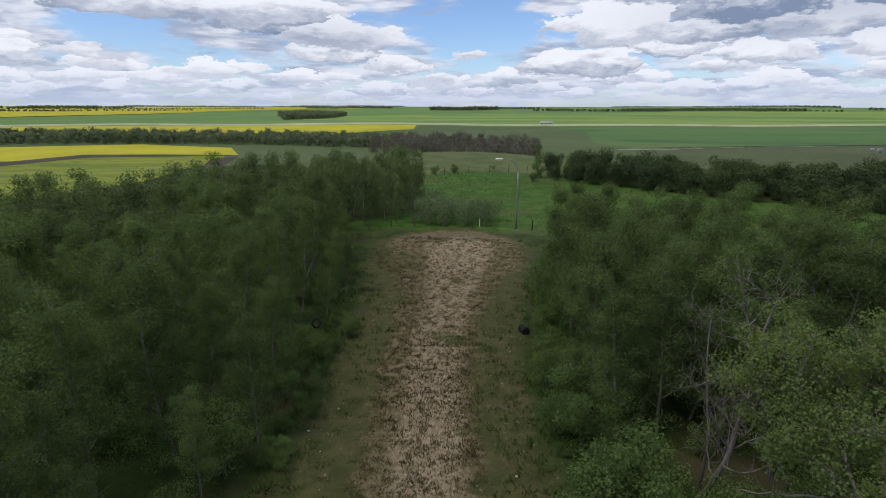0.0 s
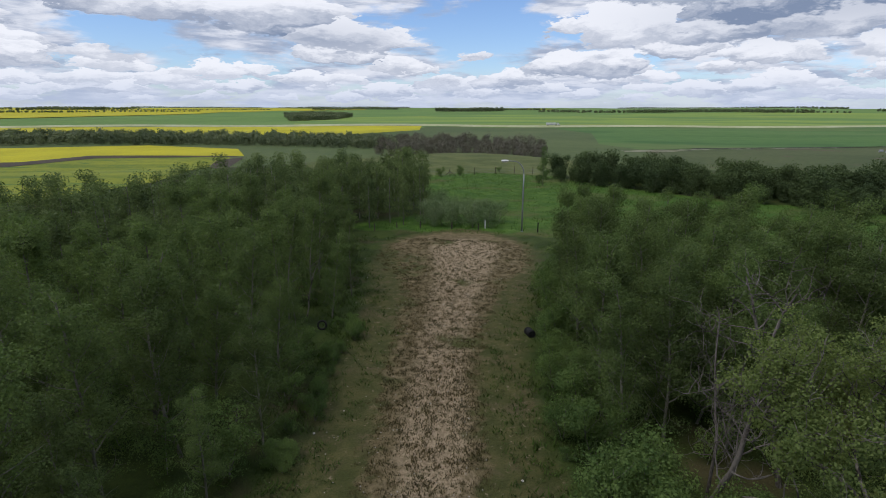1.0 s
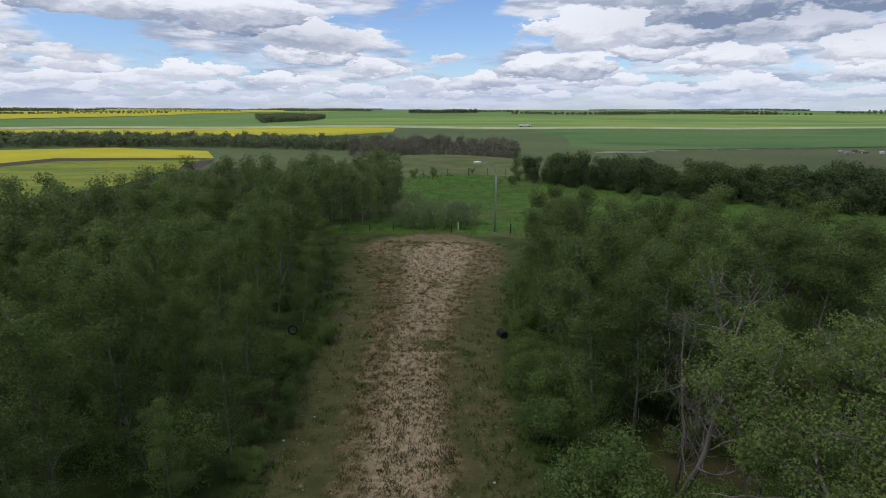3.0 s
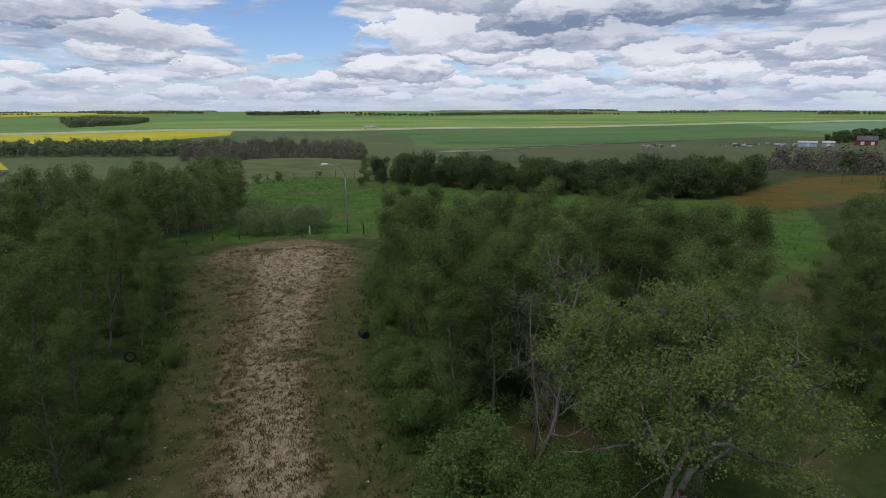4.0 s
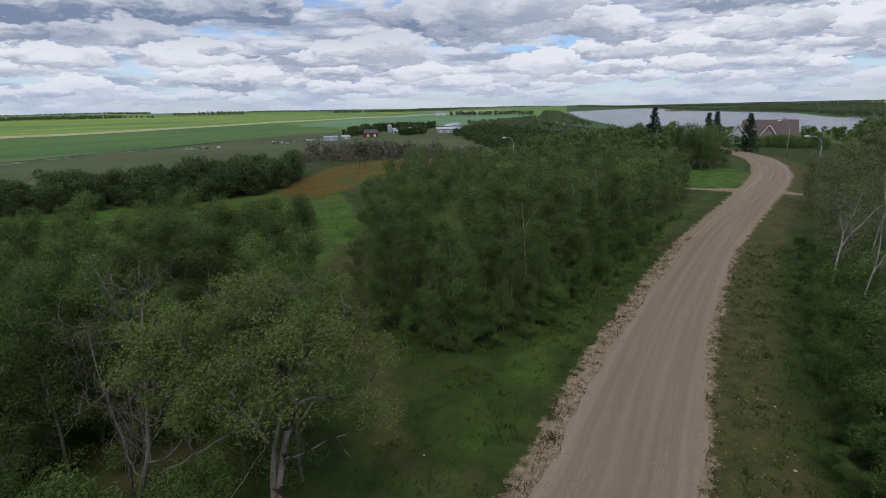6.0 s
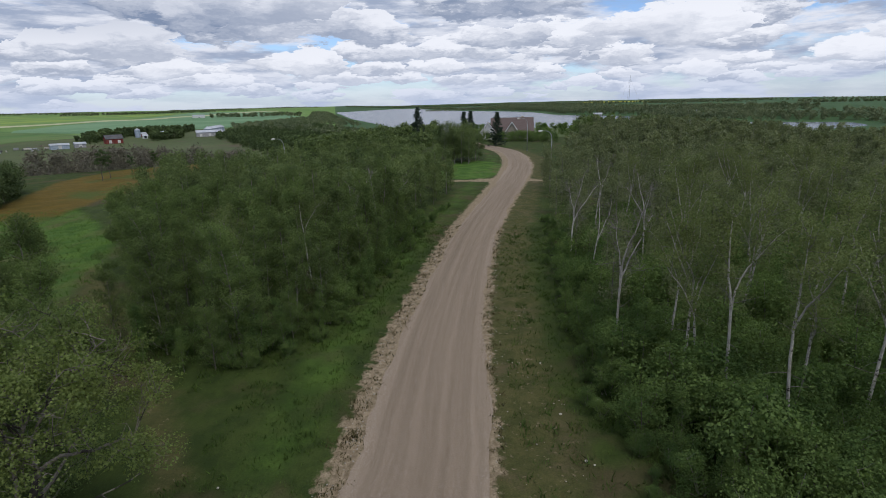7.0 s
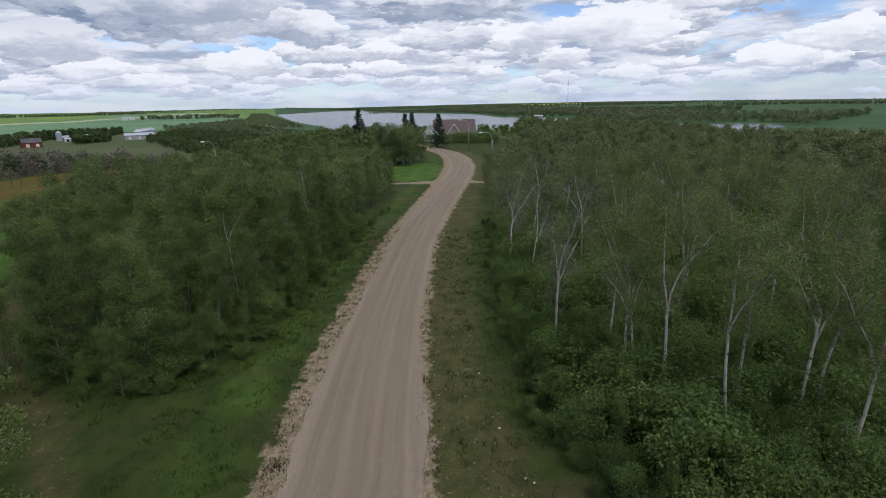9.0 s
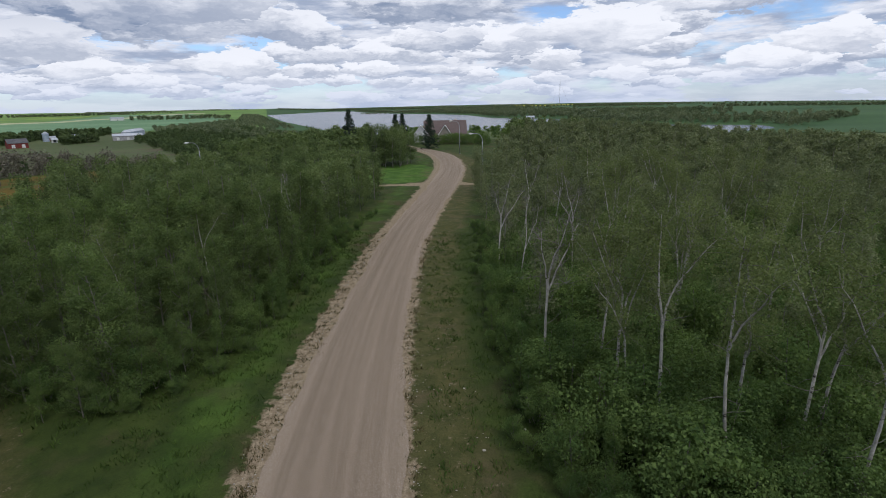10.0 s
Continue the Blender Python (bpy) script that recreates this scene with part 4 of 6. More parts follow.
# tall white birches over the southern thicket; some are bare
def birch_form(seed, leaders, twiggy):
    """A bare pole that parts into a few rising leaders, each with fine crooked branches."""
    rng = np.random.default_rng(seed)
    trunk = bend(rng, (0, 0, -0.3), (rng.normal(0, 0.02), rng.normal(0, 0.02), 1), rng.uniform(5.2, 6.1), 10, 0.03, 0.05)
    wood, fine, tips = [tube(trunk, 0.076 * np.linspace(1, 0.62, 11), 7)], [], []
    turn = rng.random() * 6.28
    for k in range(leaders):
        a = turn + k * 6.28 / leaders + rng.normal(0, 0.4)
        out = rng.uniform(0.22, 0.6)
        lead = bend(rng, trunk[10 - k], np.array([math.cos(a) * out, math.sin(a) * out, 1]) / math.hypot(out, 1), rng.uniform(3.1, 4.1), 8, 0.11, 0.06)
        wood.append(tube(lead, 0.048 * np.linspace(1, 0.2, 9), 5))
        for _ in range(11):
            i = rng.integers(1, 9)
            e = np.array([math.cos(a), math.sin(a), 0.9]) * 0.5 + rng.normal(0, 0.65, 3)
            arm = bend(rng, lead[i], e / np.linalg.norm(e), rng.uniform(0.6, 1.6) * (1.2 - i * 0.07), 5, 0.2, 0.10)
            fine.append(tube(arm, 0.017 * np.linspace(1, 0.3, 6), 3))
            tips += [*arm[1:]]
            for _ in range(twiggy):
                e = rng.normal(0, 0.8, 3) + (0, 0, 0.5)
                twig = bend(rng, arm[rng.integers(1, 6)], e / np.linalg.norm(e), rng.uniform(0.3, 0.8), 3, 0.25, 0.08)
                fine.append(tube(twig, [0.010, 0.008, 0.006, 0.004], 3))
                tips += [*twig[1:]]
        tips += [*lead[4:]]
    for _ in range(3):
        e = rng.normal(0, 0.8, 3)
        arm = bend(rng, trunk[rng.integers(5, 9)], e / np.linalg.norm(e), rng.uniform(0.5, 1.2), 4, 0.2, 0.05)
        fine.append(tube(arm, 0.018 * np.linspace(1, 0.3, 5), 3))
    v, f = joined(wood + fine)
    return (v, f, (np.arange(len(f)) >= sum(len(p[1]) for p in wood)).astype(int)), np.array(tips)


birch_forms = [birch_form(s, n, 1) for s, n in ((61, 2), (62, 3), (63, 2))]
birch_leafy = [Kind("birch_tree", w, leaf_cloud(i + 70, t, 4300, 0.070, 0.32, per=40), (BARK_WHITE, BARK_TWIG), LEAF_BRIGHT, "tall white-barked birch with a thin light green crown", "tree", "birches by the road") for i, (w, t) in enumerate(birch_forms)]
bare_forms = [birch_form(s, n, 5) for s, n in ((64, 3), (65, 2))]
birch_bare = [Kind("bare_birch_tree", w, None, (BARK_WHITE, BARK_TWIG), None, "leafless white-barked birch with thin grey branches", "tree", "birches by the road") for w, t in bare_forms]
for k, (x, y, tall, bare) in enumerate(BIRCHES):
    (birch_bare if bare else birch_leafy)[k % (2 if bare else 3)].stand(x, y, rng.random() * 360, tall / 10)

# the wide tree over the grass path, and the dead one behind it


def poplar_form(seed):
    """Two grown-together stems that part low into crooked spreading limbs under a broad dome."""
    rng = np.random.default_rng(seed)
    side = np.array([0.84, -0.54, 0.0])
    deep = np.array([0.54, 0.84, 0.0])
    spot = lambda u, z, d=0.0: side * u + deep * d + np.array((0, 0, z))
    wood, leaders, tips = [], [], []

    def limb(points, r0, r1, sides=6):
        p = smooth_line(points, 0.22)
        p[1:-1] += rng.normal(0, 0.018, (len(p) - 2, 3))
        wood.append(tube(p, np.linspace(r0, r1, len(p)), sides))
        return p

    left = limb([spot(0, -0.3), spot(0.12, 2.0), spot(0.22, 3.5), spot(0.30, 4.3)], 0.13, 0.085, 8)
    right = limb([spot(0.13, -0.3, -0.05), spot(0.26, 2.0, -0.05), spot(0.42, 3.5), spot(0.70, 4.6), spot(1.0, 5.5)], 0.15, 0.08, 8)
    forks = [
        ([left[-1], spot(0.12, 4.75), spot(-0.15, 5.3, 0.2), spot(-0.55, 6.0, 0.5), spot(-0.8, 7.0, 0.8)], 0.10),
        ([left[-1], spot(0.45, 5.0, -0.2), spot(0.62, 6.0, -0.1), spot(0.60, 7.2, 0.2), spot(0.8, 8.5, 0.3)], 0.10),
        ([spot(-0.1, 5.1, 0.1), spot(-0.9, 5.25, -0.2), spot(-1.7, 5.1, -0.5), spot(-2.5, 4.9, -0.6)], 0.055),
        ([spot(-0.2, 5.3, 0.2), spot(-1.0, 6.2, -0.4), spot(-1.9, 6.9, -0.7), spot(-2.5, 7.3, -0.6)], 0.06),
        ([right[-1], spot(1.5, 5.75, -0.1), spot(2.1, 5.72, -0.4), spot(2.7, 5.75, -0.5), spot(3.3, 5.2, -0.6)], 0.085),
        ([spot(0.80, 4.75), spot(1.3, 5.05, 0.3), spot(1.9, 5.5, 0.6), spot(2.6, 6.2, 0.9), spot(3.0, 7.2, 1.1)], 0.07),
        ([right[-1], spot(1.1, 6.2, 0.2), spot(1.5, 7.0, 0.1), spot(2.1, 7.8, -0.2), spot(2.8, 8.3, -0.3)], 0.075),
        ([right[-2], spot(0.9, 6.0, -0.6), spot(0.7, 7.0, -1.4), spot(0.9, 7.9, -1.9)], 0.06),
        ([spot(0.2, 5.6, 0.1), spot(0.1, 6.6, 1.0), spot(0.2, 7.6, 1.9), spot(0.5, 8.3, 2.3)], 0.06),
        ([spot(0.55, 4.0, -0.1), spot(1.1, 4.25, -0.4), spot(1.7, 4.5, -0.5), spot(2.3, 4.55, -0.6), spot(2.9, 4.75, -0.7)], 0.042),
    ]
    for points, r in forks:
        leaders.append(limb(points, r * 0.66, 0.016))
    limb([leaders[-1][len(leaders[-1]) * 3 // 5], spot(2.1, 4.3, -0.7), spot(2.35, 3.9, -0.8)], 0.018, 0.006, 4)
    limb([spot(0.15, 4.6), spot(-0.4, 4.2, -0.5), spot(-0.9, 3.9, -0.9), spot(-1.2, 3.2, -1.0)], 0.022, 0.006, 4)
    hubs = np.concatenate([p[len(p) // 3:] for p in leaders[:9]])
    middle = spot(0.35, 6.9, 0.2)
    for _ in range(150):
        d = rng.normal(0, 1, 3)
        d /= np.linalg.norm(d)
        d[2] = abs(d[2]) if rng.random() < 0.9 else d[2]
        aim = middle + d * (3.25, 3.25, 2.45) * rng.uniform(0.62, 1.06)
        gap = np.linalg.norm(hubs - aim, axis=1) + 0.6 * np.maximum(0, hubs[:, 2] - aim[2] + 0.5)
        root = hubs[np.argsort(gap)[rng.integers(0, 6)]]
        bow = (root + aim) / 2 + rng.normal(0, 0.16, 3) + (0, 0, 0.12)
        arm = limb([root, bow, aim], 0.022, 0.007, 4)
        for _ in range(7):
            i = rng.integers(len(arm) // 3, len(arm))
            e = aim - root
            e = e / (np.linalg.norm(e) + 1e-6) + rng.normal(0, 0.7, 3) + (0, 0, 0.25)
            twig = bend(rng, arm[i], e / np.linalg.norm(e), rng.uniform(0.3, 0.75), 4, 0.25, 0.08)
            wood.append(tube(twig, 0.010 * np.linspace(1, 0.35, 5), 3))
            tips += [*twig[1:]]
    return joined(wood), np.array(tips)


def crooked_form(seed, tall, thick, wander, arms, way=(0, 0, 1), twigs=4):
    """Dead wood: a wandering trunk with kinked, bare arms."""
    rng = np.random.default_rng(seed)
    d = np.array(way, float)
    trunk = bend(rng, (0, 0, -0.3), d / np.linalg.norm(d), tall, 14, wander, 0.03)
    wood, limbs = tube(trunk, thick * np.linspace(1, 0.2, 15), 7), []
    for k in range(arms):
        i = 4 + int(10 * k / arms)
        e = np.array([math.cos(k * 2.4), math.sin(k * 2.4), rng.uniform(0.2, 1.3)])
        arm = bend(rng, trunk[i], e / np.linalg.norm(e), tall * rng.uniform(0.14, 0.30), 8, 0.24, 0.10)
        limb = [tube(arm, thick * 0.30 * (1.1 - i * 0.04) * np.linspace(1, 0.25, 9), 5)]
        for _ in range(twigs):
            e = rng.normal(0, 0.8, 3) + (0, 0, 0.3)
            twig = bend(rng, arm[rng.integers(2, 9)], e / np.linalg.norm(e), tall * rng.uniform(0.05, 0.14), 5, 0.35, 0.06)
            limb.append(tube(twig, thick * 0.12 * np.linspace(1, 0.35, 6), 3))
        limbs.append(joined(limb))
    return wood, limbs


def dead_wood(name, form, bark, label, category, x, y, turn):
    kind = Kind(name, form[0], None, bark, None, label, category)
    for limb in form[1]:
        new("limb", mesh_of("limb", *limb, bark, smooth=True)).parent = kind.root
    kind.stand(x, y, turn, 1.0)


wide_wood, wide_tips = poplar_form(81)
Kind("poplar_tree", wide_wood, leaf_cloud(82, wide_tips, 64000, 0.056, 0.26, per=95), BARK_PALE, LEAF_POPLAR, "wide pale-limbed poplar with thin light green foliage").stand(8.0, 11.15, 0, 1.0)
dead_wood("dead_tree", crooked_form(83, 9.4, 0.12, 0.13, 20, (0.30, -0.19, 1), 10), BARK_DEAD, "dead grey tree with bare crooked branches", "dead tree", 6.7, 16.9, 0)
dead_wood("dead_tree", crooked_form(86, 7.6, 0.07, 0.13, 11, (0.02, 0.1, 1), 6), BARK_DEAD, "thin dead tree with bare crooked branches", "dead tree", 7.6, 18.2, 60)
dead_wood("dead_aspen_tree", crooked_form(87, 5.2, 0.06, 0.06, 4, (-0.1, 0.75, 1), 2), BARK_PALE, "leaning dead pale aspen at the edge of the wood", "dead tree", 35.4, 14.0, 0)
dead_wood("dead_aspen_tree", crooked_form(88, 4.4, 0.05, 0.07, 3, (0.1, 0.6, 1), 2), BARK_PALE, "leaning dead pale aspen at the edge of the wood", "dead tree", 38.2, 13.4, 20)
dead_wood("dead_aspen_tree", crooked_form(90, 7.9, 0.045, 0.05, 7, (0, 0, 1), 2), BARK_PALE, "thin bare pale aspen at the edge of the wood", "dead tree", 26.2, 17.2, 0)
dead_wood("dead_branch", crooked_form(89, 5.0, 0.055, 0.14, 8, (0.5, -0.3, 1), 4), BARK_PALE, "bare pale dead branch leaning out of the bushes", "branch", -13.0, 33.6, 90)
thin_wood, thin_tips = tree_form(84, 8.6, 0.11, 0.5, 10, 1.8, 1.0, 4, sides=6)
Kind("bare_aspen_tree", thin_wood, leaf_cloud(85, thin_tips, 500, 0.11, 0.24), BARK_DEAD, LEAF, "half dead aspen with a straight grey trunk").stand(10.5, 19, 0, 1.0)

# bushes along the edges of the woods
bush_forms = [tree_form(s, 2.6, 0.035, 0.05, 7, 1.2, 1.0, 0, sides=3, forks=3, lean=0.45) for s in (41, 42, 43)]
bushes = [Kind("bush", w, leaf_cloud(i + 50, t, 5600, 0.060, 0.30, per=95), BARK_GREY, LEAF_SHRUB, "leafy green bush at the edge of the wood", "bush", "bushes along the wood", "foliage") for i, (w, t) in enumerate(bush_forms)]
light_forms = [tree_form(s, 2.6, 0.035, 0.05, 5, 1.2, 1.0, 0, sides=3, forks=2, lean=0.4) for s in (46, 47, 48)]
bush_stem = tube([(0, 0, -0.1), (0.2, 0.1, 1.2), (0.35, 0.1, 2.3)], [0.03, 0.025, 0.01], 3)
thick_pairs = [(bush_stem, leaf_cloud(i + 55, t, 1800, 0.080, 0.38, per=45)) for i, (w, t) in enumerate(light_forms)]


def along_edge(poly, gap, wander, first, last, inward=0.0):
    s = smooth_line(poly[first:last], gap)
    return [(x + rng.normal(0, wander), y + rng.normal(0, wander)) for x, y in s]


edge_places = along_edge([(5.5, 11.5), (4.2, 14), (3.9, 20), (3.7, 26), (3.6, 32), (4.6, 38), (6, 44)], 1.5, 0.5, 0, None)
edge_places += along_edge([(-10, 8), (-10.4, 16), (-10.2, 24), (-10.4, 31), (-12, 38), (-13.5, 46), (-17, 55)], 1.7, 0.6, 0, None)
edge_places += along_edge([(27, 23), (25, 18.5), (25, 15), (30, 12.6), (38, 12.2), (48, 12.4), (58, 12.2)], 0.9, 0.5, 0, None)
edge_places += along_edge([(15.5, -8), (19, -6.3), (24, -5.3), (30, -4.6), (40, -4.2)], 1.5, 0.6, 0, None)
for k, (x, y) in enumerate(edge_places):
    if math.hypot(x + 10.6, y - 30.2) < 2.8:
        continue
    if k % 2 and (x < 0 or y > 12.0 and x > 20):
        aspens_near[k % 4].stand(x, y, rng.random() * 360, rng.uniform(0.42, 0.78), "young aspen in full leaf at the edge of the wood")
    else:
        bushes[k % 3].stand(x, y, rng.random() * 360, rng.uniform(0.85, 1.5) if 0 < x < 8 else rng.uniform(0.7, 1.2))
for x, y, s in ((4.8, 13.4, 1.3), (5.8, 12.7, 1.15), (6.7, 13.8, 1.05), (7.5, 14.8, 1.2), (5.4, 15.6, 1.2), (6.2, 11.0, 1.1)):
    bushes[int(x * 10) % 3].stand(x, y, x * 90 % 360, s)
for k, (x, y) in enumerate(along_edge([(-8.6, 17), (-8.8, 22), (-9.0, 27), (-9.6, 33)], 0.8, 0.45, 0, None) + along_edge([(3.6, 14), (3.2, 20), (3.1, 28), (3.2, 36)], 1.6, 0.3, 0, None)
                          + along_edge([(14.5, -6.2), (20, -4.6), (30, -3.7), (45, -3.4), (62, -3.2)], 0.9, 0.45, 0, None) + along_edge([(23.6, 15), (29, 11.3), (40, 10.7), (55, 10.8), (70, 10.2)], 1.3, 0.4, 0, None)):
    bushes[k % 3].stand(x, y, k * 71, rng.uniform(0.28, 0.48), "low leafy herbs in front of the bushes")
for k, (x, y, _, _) in enumerate(BIRCHES[:16]):
    far_off = math.hypot(x, y)
    bushes[k % 3].stand(x - 1.5 * x / far_off + 0.3 * math.sin(k), y - 1.5 * y / far_off + 0.3 * math.cos(k), k * 83, 1.15 + 0.08 * (k % 5), "tall leafy shoots at the foot of a birch")
under = [p for seed, poly in ((21, WOOD_LEFT), (22, WOOD_MIDDLE), (23, WOOD_NORTH)) for p in scatter(seed, poly, 2.6, spare=SPECIAL[:1]) if math.hypot(*p) < 48]
wood_mass("undergrowth", under, thick_pairs, 7, 0.5, 1.0, BARK_WOOD, LEAF_SHRUB, "leafy undergrowth beneath the aspens", "undergrowth")
sapling_forms = [tree_form(s, 3.8, 0.028, 0.12, 13, 0.62, 1.3, 1, sides=3) for s in (97, 98)]
saplings = [Kind("aspen_sapling", w, leaf_cloud(i + 99, t, 3600, 0.052, 0.20, per=50), BARK_GREY, LEAF_SHRUB, "thin young aspen sapling in fresh leaf", "sapling", "saplings along the wood", "foliage") for i, (w, t) in enumerate(sapling_forms)]
for x, y in along_edge([(24.4, 21), (24.2, 15), (29, 12.0), (38, 11.4), (50, 11.8)], 2.0, 0.5, 0, None) + along_edge([(16, -7.4), (22, -5.0), (30, -4.0), (42, -3.6)], 2.2, 0.5, 0, None):
    saplings[int(abs(x * 7)) % 2].stand(x, y, x * 77 % 360, 0.55 + 0.45 * (x * 3.3 % 1))
shoots = scatter(20, [(15.5, -8.5), (24, -6), (33, -5.4), (34, -12), (26, -22), (14, -24), (11.5, -13)], 2.0)
for k, (x, y) in enumerate(shoots[:75]):
    if k % 3 == 1:
        saplings[k % 2].stand(x, y, rng.random() * 360, rng.uniform(0.95, 1.35), "thin young aspen sapling below the birches")
        continue
    bushes[k % 3].stand(x, y, rng.random() * 360, rng.uniform(1.05, 1.5), "thicket of young aspen shoots below the birches")
thicket = scatter(24, [(15, -8.5), (24, -5.6), (40, -4.6), (60, -4.2), (60, -40), (40, -44), (14, -27), (11, -12)], 1.7)
wood_mass("young_thicket", thicket, thick_pairs, 8, 0.85, 1.6, BARK_WOOD, LEAF_SHRUB, "thicket of young aspen shoots below the birches", "undergrowth")
wood_mass("young_aspens", [p for p in low_south if p[0] > 27], mid_pairs, 9, 0.45, 0.75, BARK_WOOD, LEAF_BIRCH, "young aspens among the birches", "woodland")

# pale stems that show in the northern wood
for k, (x, y, tall, bare) in enumerate(((46, 14.6, 8.2, 1), (50.5, 13.9, 8.6, 1), (54.5, 13.4, 8.0, 1), (37, 15.5, 8.4, 0), (33, 19, 8.8, 0), (30, 17.5, 7.8, 0), (63, 14, 7.8, 1))):
    (birch_bare if bare else birch_leafy)[k % (2 if bare else 3)].stand(x, y, k * 67, tall / 10, "pale-stemmed aspen at the edge of the wood")

# farther growth
wood_mass("farm_trees", scatter(34, [(414, 365), (508, 402), (583, 388), (640, 414), (600, 468), (442, 404)], 6.5) + scatter(35, [(448, 330), (484, 324), (498, 336), (462, 344)], 5.0), [(None, leaf_cloud(96, tree_form(44, 3.2, 0.05, 0.06, 8, 1.6, 0.9, 0, sides=3)[1] * (1.3, 1.3, 1.2), 130, 0.9, 0.7))], 23, 1.2, 2.2, BARK_WOOD, LEAF_WILLOW, "dark trees round the farm")
shrub_form = [tree_form(s, 3.2, 0.05, 0.06, 8, 1.6, 0.9, 0, sides=3, forks=2, lean=0.3) for s in (44, 45)]
willow_pairs = [(bush_stem, leaf_cloud(i + 58, t, 2800, 0.14, 0.50, per=60)) for i, (w, t) in enumerate(shrub_form)]
wood_mass("willow_thicket", scatter(15, HEDGE, 2.6), willow_pairs, 6, 0.7, 1.9, BARK_WOOD, LEAF_WILLOW, "dark green willow thicket at the edge of the meadow")
wood_mass("silver_willow", scatter(16, [(-9, 62.8), (-1, 62.6), (0.5, 67), (-8, 71)], 1.6), thick_pairs, 10, 0.9, 1.35, BARK_WOOD, LEAF_GREY, "silver-leaved willow bushes by the turning place", "bush")
wood_mass("poplar_clump", scatter(17, [(124, 12.5), (134, 11), (138, 16), (132, 21), (125, 19)], 1.7), mid_pairs, 11, 0.95, 1.2, BARK_WOOD, LEAF_WOOD, "clump of tall poplars by the lawn", "woodland")
far_bush = [(None, leaf_cloud(i + 90, t * (1.3, 1.3, 1.2), 260, 0.55, 0.85, per=9)) for i, (w, t) in enumerate(shrub_form)]
horizon_bush = [(None, leaf_cloud(i + 94, t * (1.4, 1.4, 1.2), 45, 1.6, 0.8)) for i, (w, t) in enumerate(shrub_form)]
bare_bush = [(bush_stem, leaf_cloud(i + 92, t * (1.1, 1.1, 1.3), 380, 0.30, 0.75, per=10)) for i, (w, t) in enumerate(shrub_form)]
wood_mass("grey_brush", scatter(18, [(-75, 330), (-24, 300), (22, 290), (30, 380), (-6, 430), (-90, 430)], 7.5), bare_bush, 12, 1.2, 2.6, BARK_WOOD, LEAF_DRY, "grey brown brush on the slope beyond the meadow")
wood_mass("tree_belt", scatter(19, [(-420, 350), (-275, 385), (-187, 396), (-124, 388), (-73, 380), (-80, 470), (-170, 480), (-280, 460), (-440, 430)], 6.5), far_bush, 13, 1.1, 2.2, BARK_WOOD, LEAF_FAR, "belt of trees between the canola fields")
wood_mass("grey_brush", scatter(25, [(108, 98), (140, 92), (180, 100), (230, 130), (215, 165), (150, 150), (118, 132)], 4.6), bare_bush, 14, 0.9, 1.7, BARK_WOOD, LEAF_DRY, "grey brown brush below the russet meadow")
wood_mass("farm_wood", scatter(26, [(300, 150), (330, 110), (420, 110), (640, 200), (820, 330), (720, 350), (620, 330), (560, 312), (480, 290), (380, 210)], 7.0), far_bush, 15, 1.0, 1.7, BARK_WOOD, LEAF_WILLOW, "dark wood between the farm and the lake")
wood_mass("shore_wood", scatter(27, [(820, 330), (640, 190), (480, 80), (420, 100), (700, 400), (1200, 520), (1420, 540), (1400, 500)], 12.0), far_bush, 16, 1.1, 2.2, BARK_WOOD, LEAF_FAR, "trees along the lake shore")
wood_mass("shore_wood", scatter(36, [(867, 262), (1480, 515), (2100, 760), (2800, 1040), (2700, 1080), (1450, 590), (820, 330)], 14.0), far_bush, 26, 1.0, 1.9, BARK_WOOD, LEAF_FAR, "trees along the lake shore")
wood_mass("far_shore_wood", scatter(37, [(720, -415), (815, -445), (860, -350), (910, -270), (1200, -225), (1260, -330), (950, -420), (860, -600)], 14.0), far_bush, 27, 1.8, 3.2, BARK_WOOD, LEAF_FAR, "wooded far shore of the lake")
wood_mass("slope_wood", scatter(28, [(150, 62), (160, 30), (190, 32), (260, 40), (380, 80), (340, 130), (230, 100)], 6.0), far_bush, 17, 0.8, 1.5, BARK_WOOD, LEAF_WOOD, "leafy trees on the slope above the lake")
wood_mass("slope_wood", scatter(29, [(220, -20), (330, -30), (380, -120), (330, -230), (240, -170), (270, -70)], 6.0), far_bush, 18, 1.0, 1.8, BARK_WOOD, LEAF_WOOD, "leafy trees on the slope above the lake")
wood_mass("garden_shrubs", scatter(38, [(190, -11), (200, -7), (203, 3), (199, 14), (193, 17), (195, 4)], 1.7), thick_pairs, 28, 0.8, 1.5, BARK_WOOD, LEAF_SHRUB, "leafy shrubs in front of the house", "bush")
wood_mass("garden_trees", scatter(30, [(228, 22), (300, 30), (300, -20), (225, -22), (222, -8)], 6.5), far_bush, 19, 0.5, 0.9, BARK_WOOD, LEAF_SHRUB, "leafy garden trees behind the house")
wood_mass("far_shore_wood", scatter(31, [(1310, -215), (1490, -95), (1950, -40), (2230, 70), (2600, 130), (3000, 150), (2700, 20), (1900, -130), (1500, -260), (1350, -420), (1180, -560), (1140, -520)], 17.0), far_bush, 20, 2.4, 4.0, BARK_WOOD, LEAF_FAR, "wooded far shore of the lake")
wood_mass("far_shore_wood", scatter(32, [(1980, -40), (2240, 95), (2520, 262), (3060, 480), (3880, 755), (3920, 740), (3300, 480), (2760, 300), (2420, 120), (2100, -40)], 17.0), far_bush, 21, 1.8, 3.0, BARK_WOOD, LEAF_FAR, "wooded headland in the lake")
